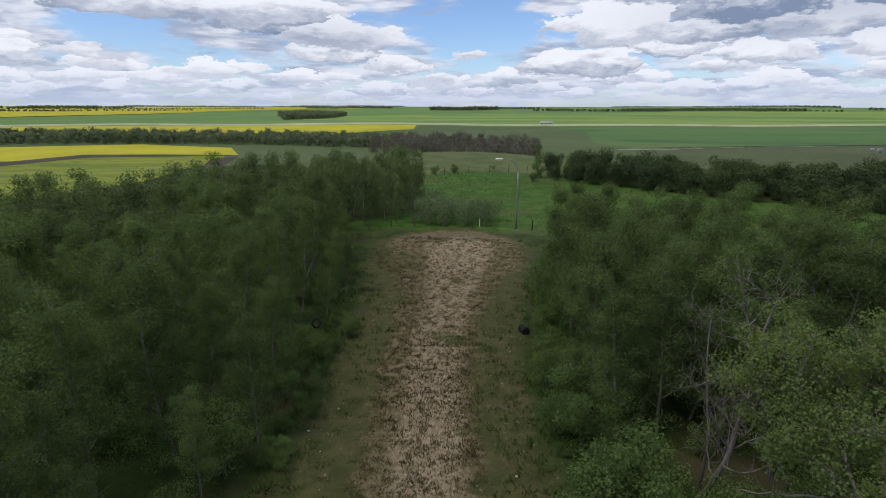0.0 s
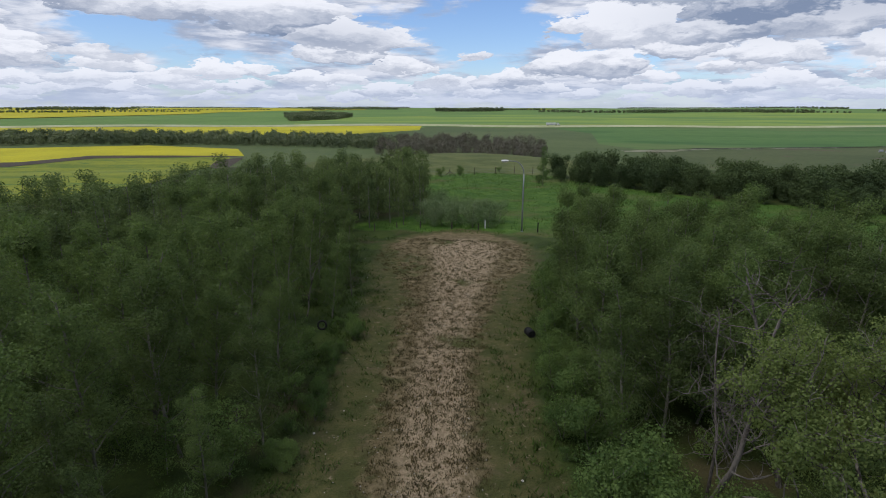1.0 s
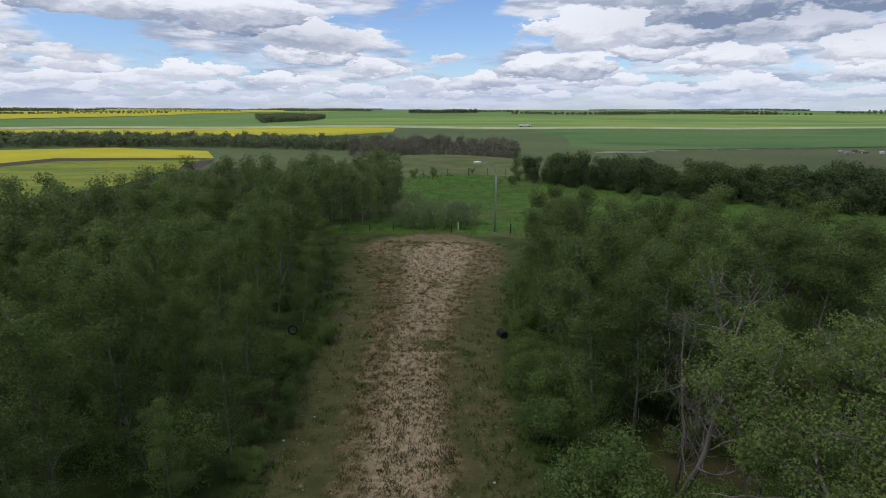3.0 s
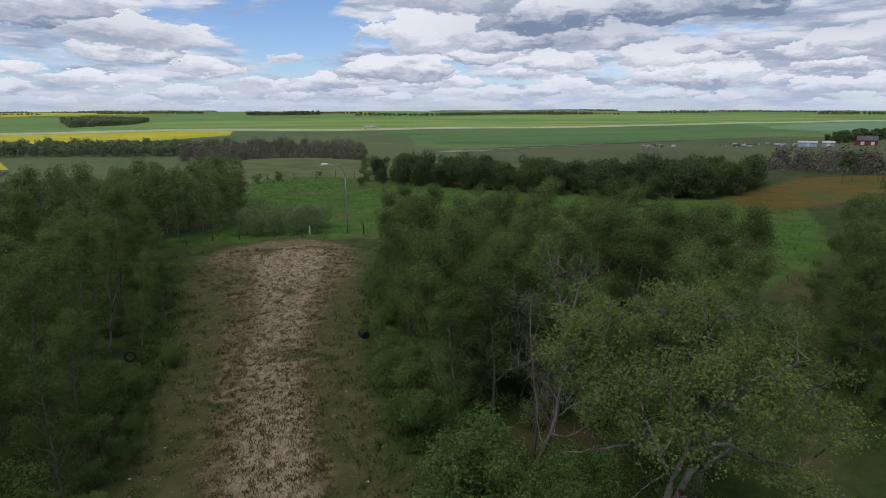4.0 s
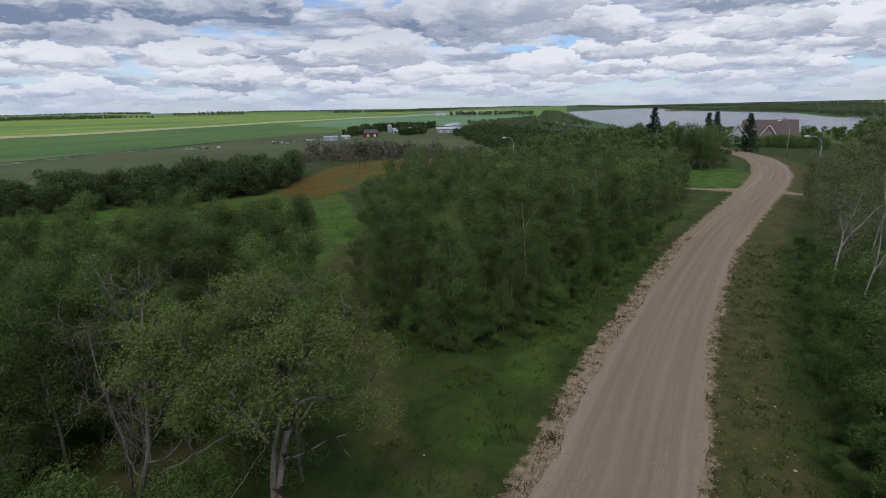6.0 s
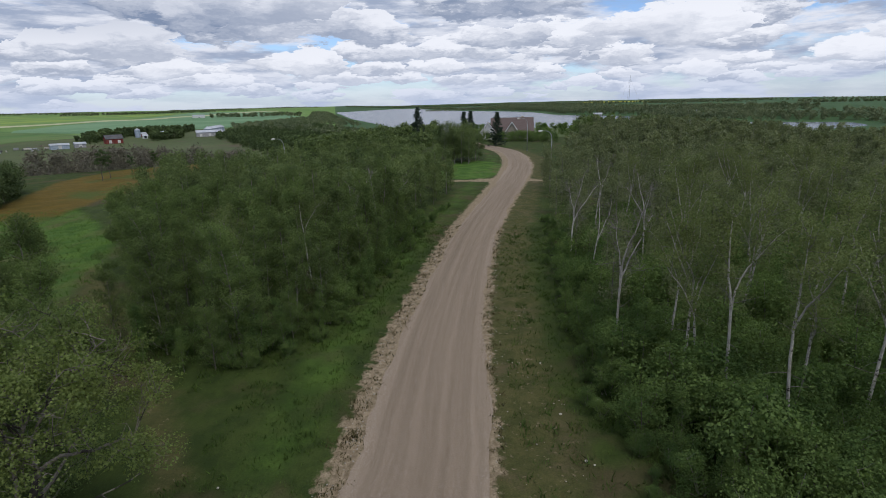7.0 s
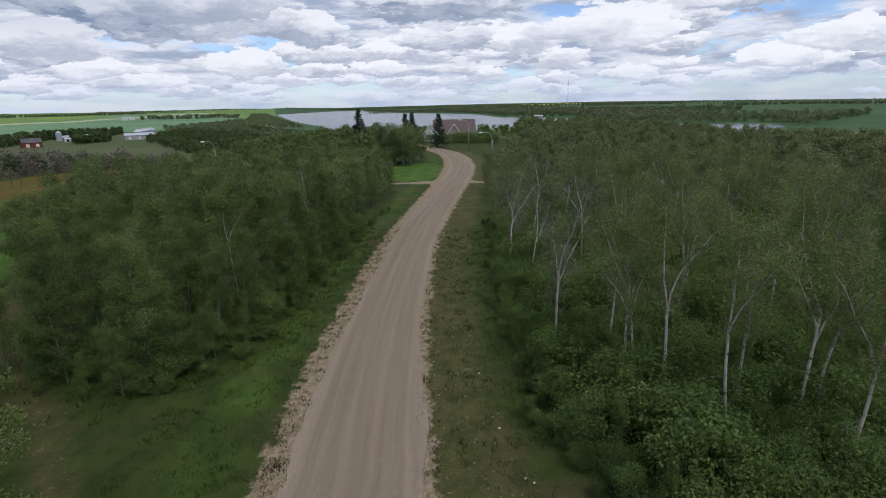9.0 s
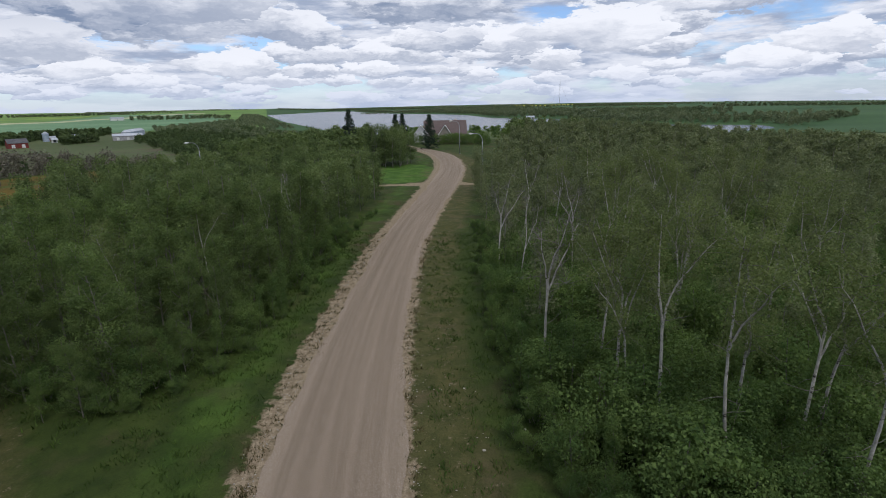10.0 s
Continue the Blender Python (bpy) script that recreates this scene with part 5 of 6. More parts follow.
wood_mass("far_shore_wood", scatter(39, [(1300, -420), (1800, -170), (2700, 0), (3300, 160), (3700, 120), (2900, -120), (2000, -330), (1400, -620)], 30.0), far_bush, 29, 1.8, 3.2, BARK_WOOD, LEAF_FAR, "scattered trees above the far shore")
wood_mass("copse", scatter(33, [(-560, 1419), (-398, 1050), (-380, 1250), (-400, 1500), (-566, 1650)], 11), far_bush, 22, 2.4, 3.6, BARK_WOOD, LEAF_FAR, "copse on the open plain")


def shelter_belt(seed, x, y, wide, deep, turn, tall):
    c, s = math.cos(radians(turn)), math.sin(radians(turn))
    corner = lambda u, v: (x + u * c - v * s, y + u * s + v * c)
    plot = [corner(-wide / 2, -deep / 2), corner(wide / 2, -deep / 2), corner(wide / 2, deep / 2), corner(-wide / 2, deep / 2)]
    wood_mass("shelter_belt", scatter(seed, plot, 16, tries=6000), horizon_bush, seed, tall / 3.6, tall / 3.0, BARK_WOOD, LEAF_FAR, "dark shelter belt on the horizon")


shelter_belt(101, -135, 2600, 310, 60, 0, 13)
r2 = np.random.default_rng(77)
for k in range(36):
    a, d = radians(r2.uniform(-54, 128)), r2.uniform(2300, 4400)
    if not inside(np.array([d * math.sin(a)]), np.array([d * math.cos(a)]), LAKE)[0]:
        shelter_belt(110 + k, d * math.sin(a), d * math.cos(a), r2.uniform(200, 900), r2.uniform(25, 60), -math.degrees(a) + r2.normal(0, 12), r2.uniform(5, 9))
for k, (x, y, w) in enumerate(((-2490, 3050, 330), (-820, 3150, 480), (950, 2230, 420), (590, 2230, 160), (2260, 1700, 600), (1560, 800, 260), (2000, -1150, 500), (2600, -700, 380), (4420, 720, 700), (4380, 330, 500), (4400, 1150, 600))):
    shelter_belt(180 + k, x, y, w, 60, math.degrees(math.atan2(-x, y)), 9)


# ---- things ----
def box(bm, x, y, z, sx, sy, sz, turn=0.0):
    """A box that stands with its base centre at (x, y, z)."""
    m = pose(x, y, z + sz / 2, 0, 0, turn) @ Matrix.Diagonal((sx, sy, sz, 1))
    bmesh.ops.create_cube(bm, size=1, matrix=m)
    return bm


def rounded(bm, amount, segments=2):
    bmesh.ops.bevel(bm, geom=bm.edges[:], offset=amount, segments=segments, affect="EDGES")
    return bm


def pipe(bm, points, radii, sides=10):
    v, f = tube(points, radii, sides)
    vs = [bm.verts.new(c) for c in v]
    for q in f:
        bm.faces.new([vs[k] for k in q])
    bm.faces.new(vs[:sides][::-1])
    bm.faces.new(vs[-sides:])
    return bm


def drum(bm, x, y, z, r0, r1, tall, sides=20):
    bmesh.ops.create_cone(bm, cap_ends=True, segments=sides, radius1=r0, radius2=r1, depth=tall, matrix=pose(x, y, z + tall / 2))
    return bm


def gable(bm, x, y, z, sx, sy, rise, over=0.3, thick=0.18):
    """Two roof slopes with a ridge along x."""
    for side in (1, -1):
        lo, hi = (sy / 2 + over) * side, 0.0
        drop = rise * over / (sy / 2)
        pts = [(x - sx / 2 - over, y + lo, z - drop), (x + sx / 2 + over, y + lo, z - drop), (x + sx / 2 + over, y + hi, z + rise), (x - sx / 2 - over, y + hi, z + rise)]
        low = [bm.verts.new(p) for p in pts]
        top = [bm.verts.new((p[0], p[1], p[2] + thick)) for p in pts]
        for q in ([*low], [*top], *[[low[k], low[(k + 1) % 4], top[(k + 1) % 4], top[k]] for k in range(4)]):
            bm.faces.new(q)
    bmesh.ops.recalc_face_normals(bm, faces=bm.faces[:])
    return bm


def gable_wall(bm, x, y, z, sx, sy, tall, rise):
    """Walls with pointed ends under a ridge along x."""
    ends = []
    for ex in (-sx / 2, sx / 2):
        ends.append([bm.verts.new((x + ex, y + a, z + b)) for a, b in ((-sy / 2, 0), (sy / 2, 0), (sy / 2, tall), (0, tall + rise), (-sy / 2, tall))])
    bm.faces.new(ends[0]), bm.faces.new(ends[1][::-1])
    for k in range(5):
        bm.faces.new([ends[0][k], ends[0][(k + 1) % 5], ends[1][(k + 1) % 5], ends[1][k]])
    bmesh.ops.recalc_face_normals(bm, faces=bm.faces[:])
    return bm


def street_lamp():
    lamp = thing("street_lamp", 0, 0, 0, "grey steel street lamp with a curved arm", "street lamp", "street lamps")
    part("base_plate", rounded(drum(bmesh.new(), 0, 0, -0.02, 0.20, 0.17, 0.14, 12), 0.015, 1), STEEL, lamp)
    part("pole", pipe(bmesh.new(), [(0, 0, 0.1), (0, 0, 2.5), (0, 0, 5.0), (0, 0, 6.6)], [0.105, 0.095, 0.08, 0.068], 12), STEEL, lamp, smooth=True)
    arc = [(-1.15 * (1 - math.cos(a)), 0, 6.55 + 1.45 * math.sin(a)) for a in np.linspace(0, math.pi / 2, 9)] + [(-1.75, 0, 8.04)]
    arm = part("arm", pipe(bmesh.new(), arc, np.linspace(0.066, 0.042, len(arc)), 10), STEEL, lamp, smooth=True)
    bm = bmesh.new()
    bmesh.ops.create_uvsphere(bm, u_segments=14, v_segments=8, radius=1, matrix=pose(-2.15, 0, 8.05) @ Matrix.Diagonal((0.46, 0.19, 0.13, 1)))
    head = part("lamp_head", bm, LAMPGLASS, lamp, "pale lamp housing", True)
    bm = bmesh.new()
    bmesh.ops.create_uvsphere(bm, u_segments=12, v_segments=6, radius=1, matrix=pose(-2.22, 0, 7.97) @ Matrix.Diagonal((0.26, 0.15, 0.11, 1)))
    part("lens", bm, WHITE, head, "white glass lens", True)
    return lamp


def spruce_form(seed, tall, wide, count):
    rng = np.random.default_rng(seed)
    wood = [tube([(0, 0, -0.2), (0, 0, tall * 0.5), (0, 0, tall)], [0.16, 0.09, 0.02], 6)]
    tips = []
    z = tall * 0.06
    while z < tall * 0.985:
        reach = wide * (1 - z / tall) ** 0.85 + 0.08
        for k in range(7):
            a = k * 0.9 + z * 2.1 + rng.random() * 0.5
            long = reach * rng.uniform(0.75, 1.12)
            limb = [(0, 0, z), (math.cos(a) * long * 0.5, math.sin(a) * long * 0.5, z - long * 0.10), (math.cos(a) * long, math.sin(a) * long, z - long * 0.14)]
            wood.append(tube(limb, [0.03, 0.02, 0.006], 3))
            for f in np.linspace(0.25, 1, 5):
                tips.append((math.cos(a) * long * f, math.sin(a) * long * f, z - long * 0.14 * f))
        z += tall * 0.045
    v, f = leaf_cloud(seed, np.array(tips), count, 0.30, 0.30, 0.45, per=20)
    return joined(wood), (v, f)


def fence(name, line, step, tall, label, wires=(0.35, 0.7, 1.0), brace=()):
    s = smooth_line(line, step)
    x0, y0 = s[0]
    root = thing(name, x0, y0, land(x0, y0), label, "fence")
    tops = []
    for k, (x, y) in enumerate(s):
        bm = bmesh.new()
        z = land(x, y) - land(x0, y0)
        r = np.random.default_rng(k + 5)
        pipe(bm, [(x - x0, y - y0, z - 0.2), (x - x0 + r.normal(0, 0.04), y - y0 + r.normal(0, 0.04), z + tall)], [0.075, 0.06], 7)
        part("post", bm, POSTWOOD, root)
        tops.append((x - x0, y - y0, z))
    for h in wires:
        bm = bmesh.new()
        pipe(bm, [(a, b, c + h) for a, b, c in tops], [0.006] * len(tops), 3)
        part("wire", bm, STEEL, root, "rusty grey wire")
    for k in brace:
        a, b, c = tops[k]
        for d in (-1.3, 1.3):
            bm = bmesh.new()
            pipe(bm, [(a + d, b, c - 0.1), (a, b, c + tall * 0.62)], [0.05, 0.05], 6)
            part("brace", bm, POSTWOOD, root)
    return root


lamp = street_lamp()
lamp.matrix_basis = pose(2.6, 61.4, land(2.6, 61.4), 0, 0, 8)
for x, y, turn, tall in ((94.5, 43.5, -30, 1.0), (104.9, -5.0, -75, 1.02), (157.0, -0.4, -85, 1.12), (282, 44.5, -100, 1.05)):
    copy_thing(lamp, pose(x, y, land(x, y), 0, 0, turn) @ Matrix.Scale(tall, 4))

fence("field_fence", [(-20, 108.5), (-14.6, 110.2), (-5.1, 114.6), (3.3, 118), (10, 116)], 4.4, 1.5, "wire fence on dark wooden posts along the meadow", brace=(3,))
fence("low_fence", [(-24, 58.6), (-19.8, 59.0), (-14.2, 60.2), (-9.2, 62.2), (-2.4, 61.8)], 2.6, 0.85, "row of short wooden fence posts", ())


def marker(x, y, mat, tall, label):
    post = thing("marker_post", x, y, land(x, y), label, "post")
    part("stake", rounded(box(bmesh.new(), 0, 0, -0.1, 0.12, 0.10, tall + 0.1), 0.015, 1), mat, post)
    part("cap", rounded(box(bmesh.new(), 0, 0, tall, 0.15, 0.13, 0.06), 0.015, 1), mat, post)


marker(-1.6, 62.6, WHITE, 0.9, "short white marker post in long grass")
marker(4.4, 61.2, BLACK, 1.1, "short black post by the street lamp")

barrel = thing("barrel", 1.9, 32.0, land(1.9, 32) + 0.02, "black plastic barrel lying under the bushes", "barrel", turn=20)
bm = drum(bmesh.new(), 0, 0, -0.36, 0.25, 0.25, 0.72, 22)
bmesh.ops.transform(bm, matrix=pose(0, 0, 0.25, 90, 0, 0), verts=bm.verts[:])
part("drum", rounded(bm, 0.03), BLACK, barrel, smooth=False)
for d in (-0.2, 0.2):
    bm = bmesh.new()
    pipe(bm, [(0, d - 0.02, 0.25), (0, d + 0.02, 0.25)], [0.262, 0.262], 22)
    part("rib", bm, BLACK, barrel)

tyre = thing("tyre", -11.2, 31.7, land(-11.2, 31.7), "old black tyre leaning against the bushes", "tyre", turn=14)
bm = bmesh.new()
rows = []
for a in np.linspace(0, 2 * math.pi, 25)[:-1]:
    rows.append([bm.verts.new(((0.26 + 0.065 * math.cos(b)) * math.cos(a), 0.07 * math.sin(b), (0.26 + 0.065 * math.cos(b)) * math.sin(a))) for b in np.linspace(0, 2 * math.pi, 11)[:-1]])
for k in range(24):
    for m in range(10):
        bm.faces.new([rows[k][m], rows[k][(m + 1) % 10], rows[(k + 1) % 24][(m + 1) % 10], rows[(k + 1) % 24][m]])
bmesh.ops.transform(bm, matrix=pose(0, 0, 0.32, -18, 0, 0), verts=bm.verts[:])
part("tread", bm, BLACK, tyre, smooth=True)


def stone(x, y, size, seed):
    bm = bmesh.new()
    bmesh.ops.create_icosphere(bm, subdivisions=2, radius=size)
    for v in bm.verts:
        v.co *= 1 + 0.35 * noise.noise(v.co * (2.0 / size) + Vector((seed, 0, 0)))
        v.co.z *= 0.6
    ob = part("stone", bm, STONE)
    ob.location = (x, y, land(x, y) + size * 0.3)
    tagged(ob, "pale stone on the grass verge", "stone", "stones on the verge")


for k, (x, y, s) in enumerate(((21.6, -2.2, 0.08), (18.4, -3.0, 0.07), (18.2, -3.3, 0.05), (26.5, -1.4, 0.06), (23.1, -4.0, 0.05), (15.2, 10.6, 0.05), (-8.0, 20.6, 0.06), (-7.2, 22.5, 0.05), (1.4, 22.2, 0.05), (0.9, 18.4, 0.06))):
    stone(x, y, s, k * 3.7)

# house at the bend, with its spruces
house = thing("house", 213, 8.0, land(213, 8.0), "beige stucco house with a steep brown shingle roof", "house", turn=-86)
part("wall", gable_wall(bmesh.new(), 2.5, 0, -0.3, 15, 10, 3.2, 4.6), STUCCO, house)
part("roof", gable(bmesh.new(), 2.5, 0, 2.9, 15, 10, 4.6, 0.6, 0.25), ROOFBROWN, house, "brown shingle roof")
for x, w, deep, mat in ((-6.6, 5.0, 6.4, WHITE), (2.2, 4.2, 6.2, STUCCO)):
    bm = bmesh.new()
    gable_wall(bm, 0, 0, -0.3, deep, w, 3.3, 3.2)
    bmesh.ops.transform(bm, matrix=pose(x, -4.2, 0, 0, 0, 90), verts=bm.verts[:])
    part("gable_wall", bm, mat, house)
    bm = gable(bmesh.new(), 0, 0, 3.0, deep, w, 3.2, 0.45, 0.2)
    bmesh.ops.transform(bm, matrix=pose(x, -4.2, 0, 0, 0, 90), verts=bm.verts[:])
    part("gable_roof", bm, ROOFBROWN, house, "brown shingle roof")
    for s in (-1, 1):
        bm = bmesh.new()
        pipe(bm, [(x + s * (w / 2 + 0.5), -4.2 - deep / 2 - 0.5, 2.55), (x, -4.2 - deep / 2 - 0.5, 6.25)], [0.16, 0.16], 4)
        part("bargeboard", bm, WHITE, house, "white bargeboard")
    win = part("window", box(bmesh.new(), x, -4.2 - deep / 2 - 0.03, 1.0, 1.7, 0.12, 1.5), WHITE, house, "white window frame")
    for d in (-0.4, 0.4):
        part("pane", box(bmesh.new(), x + d, -4.2 - deep / 2 - 0.10, 1.1, 0.70, 0.06, 1.3), DARKGLASS, win, "dark glass pane")
for x in (5.6, 8.4):
    win = part("window", box(bmesh.new(), x, -5.03, 1.0, 1.5, 0.12, 1.3), WHITE, house, "white window frame")
    part("pane", box(bmesh.new(), x, -5.10, 1.1, 1.3, 0.06, 1.1), DARKGLASS, win, "dark glass pane")
bm = box(bmesh.new(), 6.5, 1.0, 6.0, 0.9, 0.9, 2.2)
part("chimney", bm, STUCCO, house)

spruces = [Kind("spruce_tree", *spruce_form(s, 12, w, 8500), BARK_GREY, NEEDLES, "dark narrow spruce tree by the house", "tree", "spruces") for s, w in ((201, 2.6), (202, 3.7))]
for x, y, turn, size, k in ((209, 41.3, 0, 1.05, 1), (168, 18.8, 80, 0.93, 0), (170.5, 17.0, 160, 0.95, 0), (176, 9.2, 240, 0.90, 1), (150, 17.5, 30, 0.5, 0)):
    spruces[k].stand(x, y, turn, size)
small_forms = [tree_form(s, 6.0, 0.09, 0.45, 9, 1.7, 0.8, 2, sides=4) for s in (301, 302)]
small = [Kind("young_tree", w, leaf_cloud(i + 310, t, 900, 0.22, 0.3), BARK_DEAD, LEAF_WILLOW, "small dark tree on a thin bare stem", "tree", "young trees by the russet meadow") for i, (w, t) in enumerate(small_forms)]
for k, (x, y, s) in enumerate(((97, 84, 1.05), (101.5, 86, 0.9), (106.8, 85, 0.7), (113, 84, 0.75), (120, 88, 0.6))):
    small[k % 2].stand(x, y, k * 77, s)
saplings[0].stand(8.0, 100, 40, 1.9, "slender young tree at the far side of the meadow")
for x, y, s in ((-8, 113, 0.9), (-12, 111, 0.8), (-16, 109, 1.0), (9, 108, 0.9), (7.5, 104, 0.7), (0, 121, 0.5), (84, 92, 1.6), (80, 95, 1.4)):
    bushes[int(x) % 3].stand(x, y, x * 31 % 360, s, "round green bush beside the meadow")

# lorry on the highway
lorry = thing("lorry", 80, 828, land(80, 828) + 2.6, "white articulated lorry on the highway", "lorry", turn=9)
part("trailer", rounded(box(bmesh.new(), -3.2, 0, 1.25, 14.6, 2.6, 2.8), 0.06, 1), WHITE, lorry, "long white box trailer")
part("chassis", box(bmesh.new(), -0.5, 0, 0.85, 19.0, 1.1, 0.35), BLACK, lorry)
cab = part("cab", rounded(box(bmesh.new(), 6.6, 0, 1.0, 2.6, 2.5, 2.7), 0.25), WHITE, lorry)
part("windscreen", box(bmesh.new(), 7.9, 0, 2.3, 0.12, 2.1, 0.9), DARKGLASS, cab, "dark windscreen")
part("bonnet", rounded(box(bmesh.new(), 8.7, 0, 0.9, 1.9, 2.2, 1.3), 0.2), WHITE, lorry)
for x in (-9.0, -7.7, 3.4, 4.7, 8.8):
    for y in (-1.05, 1.05):
        bm = drum(bmesh.new(), 0, 0, -0.15, 0.52, 0.52, 0.3, 16)
        bmesh.ops.transform(bm, matrix=pose(x, y, 0.52, 90, 0, 0), verts=bm.verts[:])
        wheel = part("wheel", bm, BLACK, lorry)


# farm
def shed(name, x, y, turn, sx, sy, tall, rise, wall, roof, label, category="barn", doors=1):
    sx, sy, tall, rise = 1.08 * sx, 1.08 * sy, 1.12 * tall, 1.0 * rise
    ob = thing(name, x, y, land(x, y) + 0.4, label, category, turn=turn)
    part("wall", gable_wall(bmesh.new(), 0, 0, -0.8, sx, sy, tall + 0.8, rise), wall, ob)
    part("roof", gable(bmesh.new(), 0, 0, tall, sx, sy, rise, 0.4, 0.2), roof, ob)
    for k in range(doors):
        part("door", box(bmesh.new(), (k - (doors - 1) / 2) * sx / doors, -sy / 2 - 0.05, 0, 2.2, 0.14, min(2.6, tall - 0.2)), DARKGLASS if wall is WHITE else WHITE, ob)
    return ob


barn = shed("barn", 421, 348, -38, 12, 8, 3.4, 3.0, RED, ROOFDARK, "red wooden barn with a dark roof", doors=2)
shed("shed", 363, 346, -38, 11, 5, 2.6, 1.0, BLUESTEEL, ROOFPALE, "low blue grey shed with a pale roof", "shed")
shed("shed", 378, 342, -38, 7, 4, 2.4, 1.2, GREYWALL, ROOFPALE, "small grey shed with a pale roof", "shed")
shed("farmhouse", 494, 351, -50, 12, 8, 3.0, 2.4, RED, ROOFPALE, "red farmhouse with a white roof", "house", 2)
shed("shed", 504, 310, -55, 22, 10, 3.4, 1.8, GREYWALL, ROOFPALE, "wide grey shed with a pale metal roof", "shed", 3)
shed("shed", 509, 386, -40, 5, 4, 2.4, 1.4, RED, ROOFPALE, "small red shed with a white roof", "shed")
shed("shed", 481, 363, -40, 4, 3, 2.2, 1.0, WHITE, ROOFPALE, "small white shed in the farmyard", "shed")
shed("shed", 1500, 950, -50, 30, 14, 5, 3, WHITE, ROOFPALE, "white farm building far across the fields", "shed")
for x, y, t, w in ((1450, -330, -100, 26), (1180, -330, -100, 22), (1330, -160, -90, 18)):
    shed("cabin", x, y, t, w, 9, 3.2, 2.6, WHITE, ROOFPALE, "white cabin among trees across the lake", "cabin", 2)


def silo(x, y, r, tall, label):
    ob = thing("silo", x, y, land(x, y), label, "silo", "silos of the farm")
    part("drum", drum(bmesh.new(), 0, 0, -0.3, r, r, tall + 0.3, 22), BLUESTEEL, ob)
    part("cap", drum(bmesh.new(), 0, 0, tall, r * 1.05, r * 0.15, r * 0.6, 22), ROOFPALE, ob, "pale cone roof")
    for h in np.arange(1.2, tall, 1.6):
        part("band", drum(bmesh.new(), 0, 0, h, r * 1.02, r * 1.02, 0.12, 22), STEEL, ob)
    return ob


silo(500, 385, 2.6, 7.5, "tall blue grey steel silo with a cone roof")
for k in range(6):
    silo(551 + k * 11, 340 + k * 3.5, 4.2, 5.0, "round blue grey steel grain bin")
r3 = np.random.default_rng(9)
for k in range(64):
    x, y = (r3.uniform(235, 265), r3.uniform(355, 388)) if k < 16 else (r3.uniform(305, 362), r3.uniform(350, 380))
    bm = bmesh.new()
    if k % 3 == 0:
        rounded(box(bm, 0, 0, 0, r3.uniform(2, 5), 1.8, r3.uniform(1.0, 1.8)), 0.2, 1)
    else:
        bmesh.ops.create_icosphere(bm, subdivisions=1, radius=r3.uniform(0.35, 0.7))
    ob = part("scrap" if k % 3 == 0 else "boulder", bm, (ROOFPALE, POSTWOOD, STONE, ROOFDARK, GREYWALL)[k % 5])
    ob.matrix_basis = pose(x, y, land(x, y) + 0.6, 0, 0, r3.random() * 360)
    tagged(ob, "derelict machine part in the farmyard" if k % 3 == 0 else "pale boulder in the pasture", "scrap" if k % 3 == 0 else "boulder", "farmyard clutter")
fence("corral", [(384, 338), (395, 339), (406, 342), (416, 344)], 4, 2.2, "weathered plank corral beside the barn", (0.5, 1.0, 1.5, 2.0))

# radio mast
mast = thing("radio_mast", 3960, -676, land(3960, -676), "tall thin radio mast on the horizon", "mast")
part("lattice", pipe(bmesh.new(), [(0, 0, 0), (0, 0, 80), (0, 0, 150)], [0.95, 0.8, 0.6], 4), STEEL, mast)
part("antenna", pipe(bmesh.new(), [(0, 0, 150), (0, 0, 165)], [0.6, 0.4], 4), STEEL, mast)
for a in (0, 120, 240):
    part("guy_wire", pipe(bmesh.new(), [(70 * math.cos(radians(a)), 70 * math.sin(radians(a)), 0), (0, 0, 140)], [0.25, 0.25], 3), STEEL, mast)


# small growth: weeds on the track and along the road, long grass by the woods
def tufts(name, places, seed, blades, tall, wide, mat, label, category):
    rng = np.random.default_rng(seed)
    xy = np.repeat(np.array(places), blades, 0)
    n = len(xy)
    a, lean = rng.random(n) * 6.28, rng.normal(0, 0.5, (n, 2))
    size = np.repeat(rng.uniform(0.5, 1.4, len(places)), blades)
    foot = np.c_[xy + rng.normal(0, wide, (n, 2)) * size[:, None], np.zeros(n)]
    foot[:, 2] = height(foot[:, 0], foot[:, 1])
    tip = foot + np.c_[lean * tall * size[:, None], tall * size * rng.uniform(0.6, 1.2, n)]
    side = np.c_[np.cos(a), np.sin(a), np.zeros(n)] * (0.28 * tall * size[:, None])
    v = np.stack([foot - side * 0.5, foot + side * 0.5, tip], 1).reshape(-1, 3)
    return tagged(new(name, mesh_of(name, v, np.arange(n * 3).reshape(-1, 3), mat)), label, category, kind="stuff")


def near_line(seed, line, low, high, count, far=60):
    rng = np.random.default_rng(seed)
    s = smooth_line(line, 0.5)
    s = s[(np.abs(s[:, 0]) < far) & (np.abs(s[:, 1]) < 62)]
    k = rng.integers(0, len(s), count)
    way = np.gradient(s[:, :2], axis=0)
    left = np.stack([-way[:, 1], way[:, 0]], -1)
    left /= np.linalg.norm(left, axis=1)[:, None]
    return s[k, :2] + left[k] * (s[k, 2] * rng.uniform(low, high, count))[:, None] + rng.uniform(-0.4, 0.4, (count, 2))


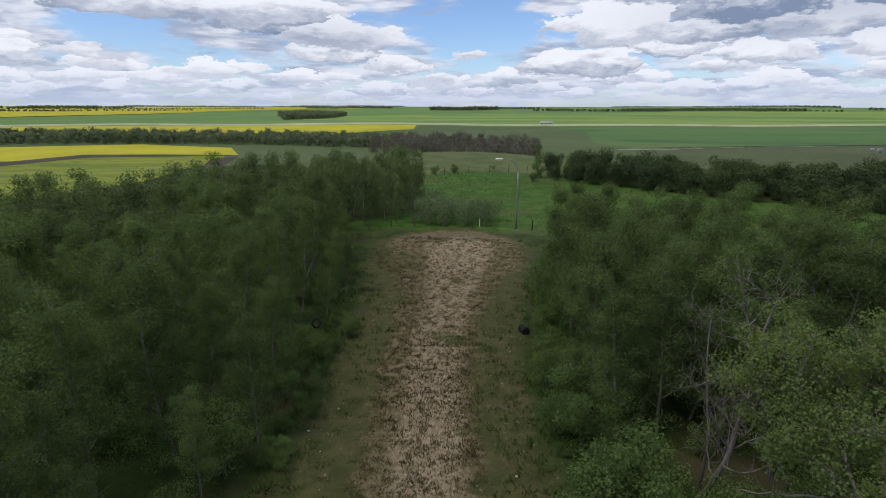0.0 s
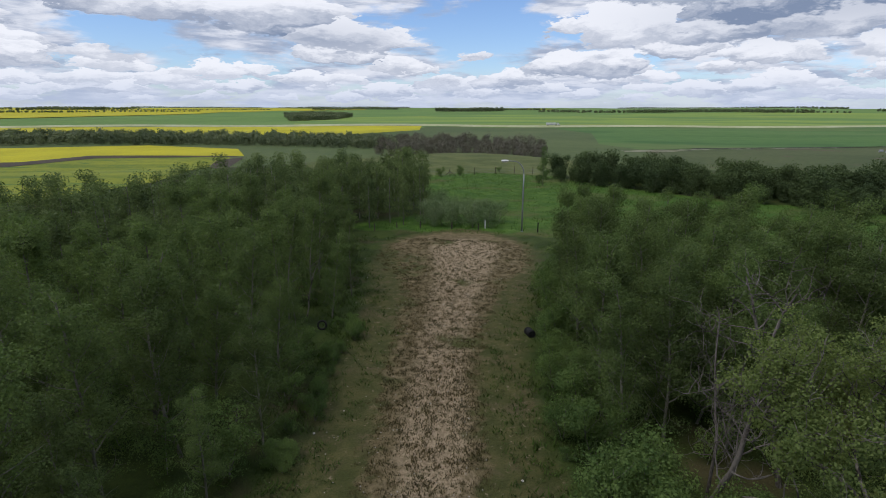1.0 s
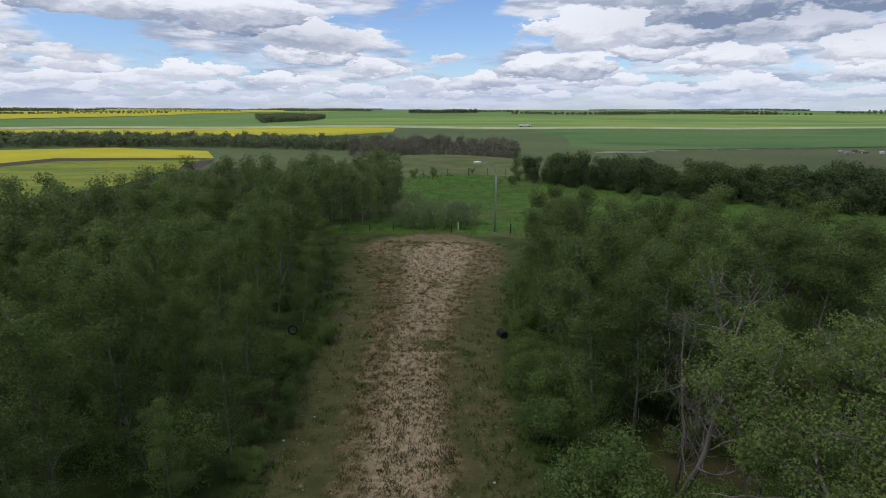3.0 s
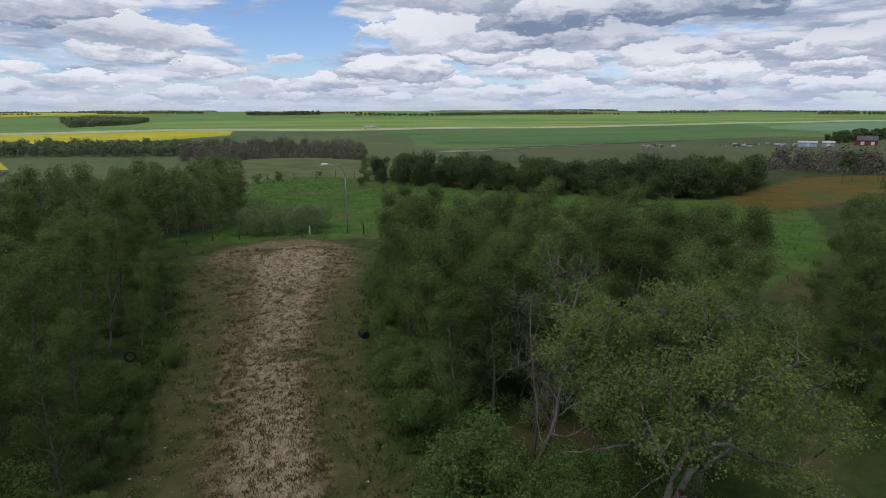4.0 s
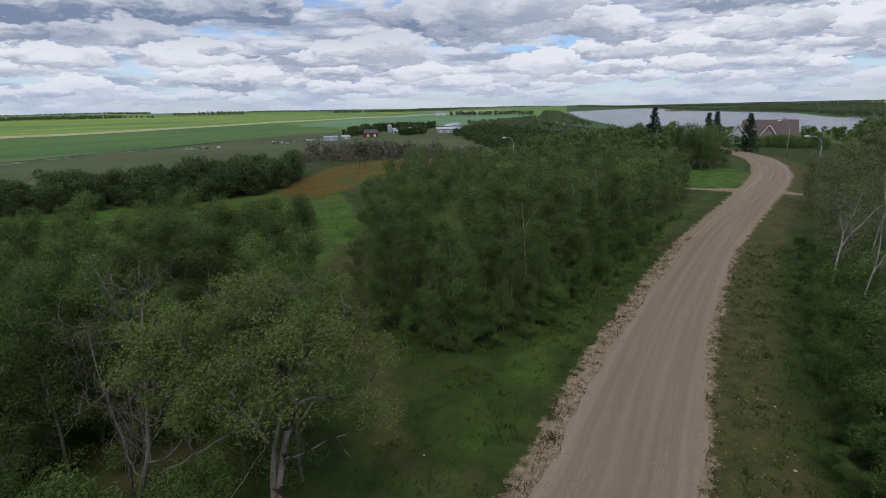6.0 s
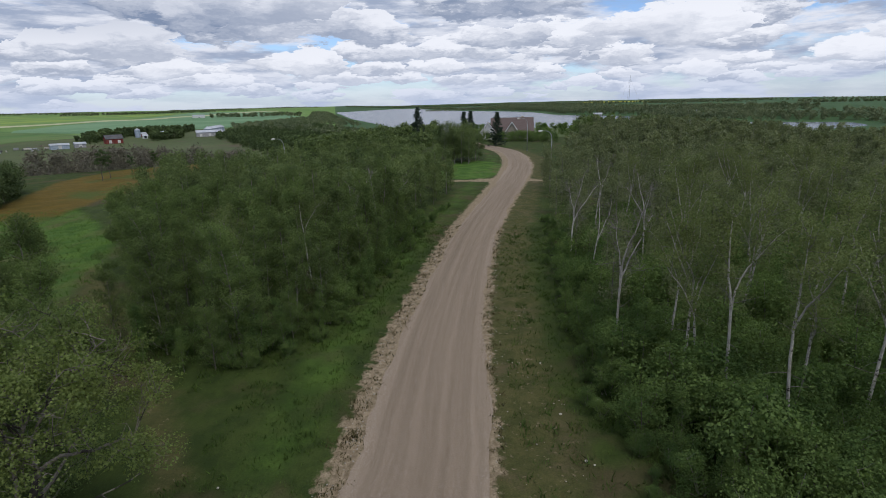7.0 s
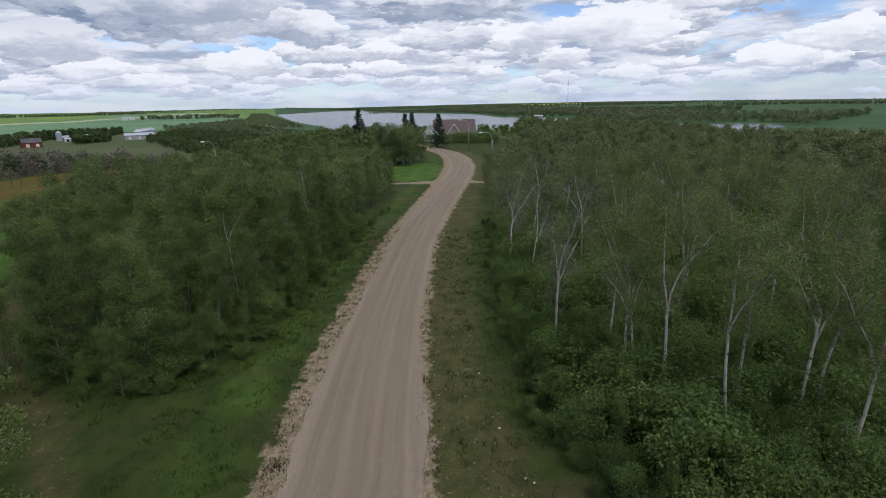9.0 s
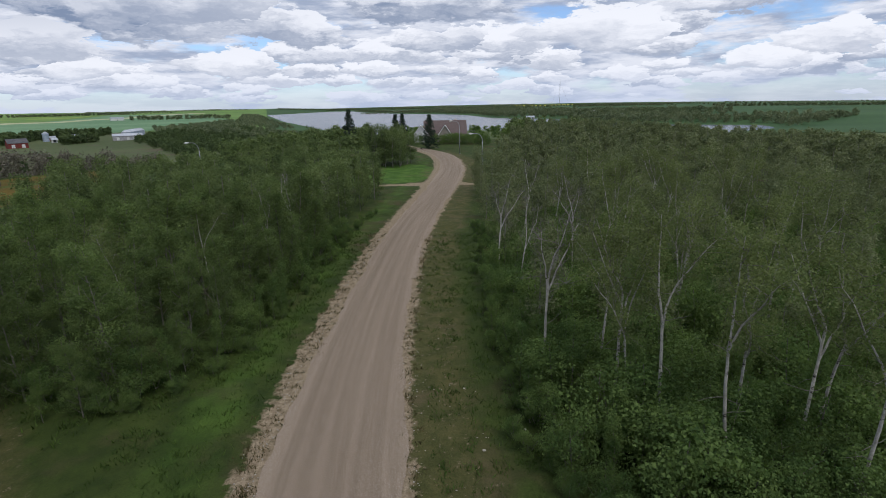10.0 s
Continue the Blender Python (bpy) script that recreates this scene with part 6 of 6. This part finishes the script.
tufts("track_weeds", near_line(401, TRACKLINE, -1.05, 1.05, 7500), 402, 9, 0.11, 0.095, WEEDS, "small dry weeds dotted over the track", "weeds")
tufts("road_weeds", np.concatenate([near_line(403, [q[:3] for q in ROAD], 1.05, 1.5, 700), near_line(404, [q[:3] for q in ROAD], -1.3, -1.02, 420)]), 405, 9, 0.14, 0.10, WEEDS, "small dark weeds along the gravel road", "weeds")
grass_spots = np.concatenate([near_line(406, [q[:3] for q in ROAD], 1.7, 3.6, 3000), near_line(407, [q[:3] for q in ROAD], -3.4, -1.5, 2600), near_line(408, TRACKLINE, -2.6, -1.3, 900), near_line(409, TRACKLINE, 1.3, 2.8, 900)])
tufts("verge_grass", grass_spots, 410, 7, 0.17, 0.12, BLADES, "tufts of grass on the verge", "grass")


def pebbles(name, places, seed, low, high, label):
    """Loose stones too small to pick apart."""
    rng = np.random.default_rng(seed)
    n = len(places)
    s = rng.uniform(low, high, (n, 1, 1)) * rng.uniform(0.6, 1.3, (n, 6, 1))
    form = np.array([(1, 0, 0), (0, 1, 0), (-1, 0, 0), (0, -1, 0), (0, 0, 0.7), (0, 0, -0.7)], float)
    xy = np.array(places)
    v = form[None] * s + np.c_[xy, height(xy[:, 0], xy[:, 1]) + high * 0.3][:, None]
    f = np.array([(0, 1, 4), (1, 2, 4), (2, 3, 4), (3, 0, 4), (1, 0, 5), (2, 1, 5), (3, 2, 5), (0, 3, 5)])
    faces = (f[None] + 6 * np.arange(n)[:, None, None]).reshape(-1, 3)
    return tagged(new(name, mesh_of(name, v.reshape(-1, 3), faces, STONE)), label, "stones", kind="stuff")


strip = [q[:3] for q in ROAD]
pebbles("loose_stones", np.concatenate([near_line(421, strip, 1.0, 1.35, 1500), near_line(422, strip, -1.25, -0.98, 700), near_line(423, strip, -2.3, -1.3, 350), near_line(424, TRACKLINE, -1.0, 1.0, 700), near_line(425, TRACKLINE, 1.2, 2.4, 150)]), 426, 0.018, 0.045, "small pale stones loose beside the road")
edge_spots = np.array(edge_places)[rng.integers(0, len(edge_places), 2600)] + rng.normal(0, 1.3, (2600, 2))
tufts("long_grass", edge_spots, 412, 7, 0.24, 0.16, BLADES, "long grass along the edges of the woods", "grass")
tufts("meadow_grass", np.array(scatter(411, GREEN, 0.7, most=4000)), 413, 9, 0.20, 0.24, MEADOW, "long fresh grass in the meadow", "grass")
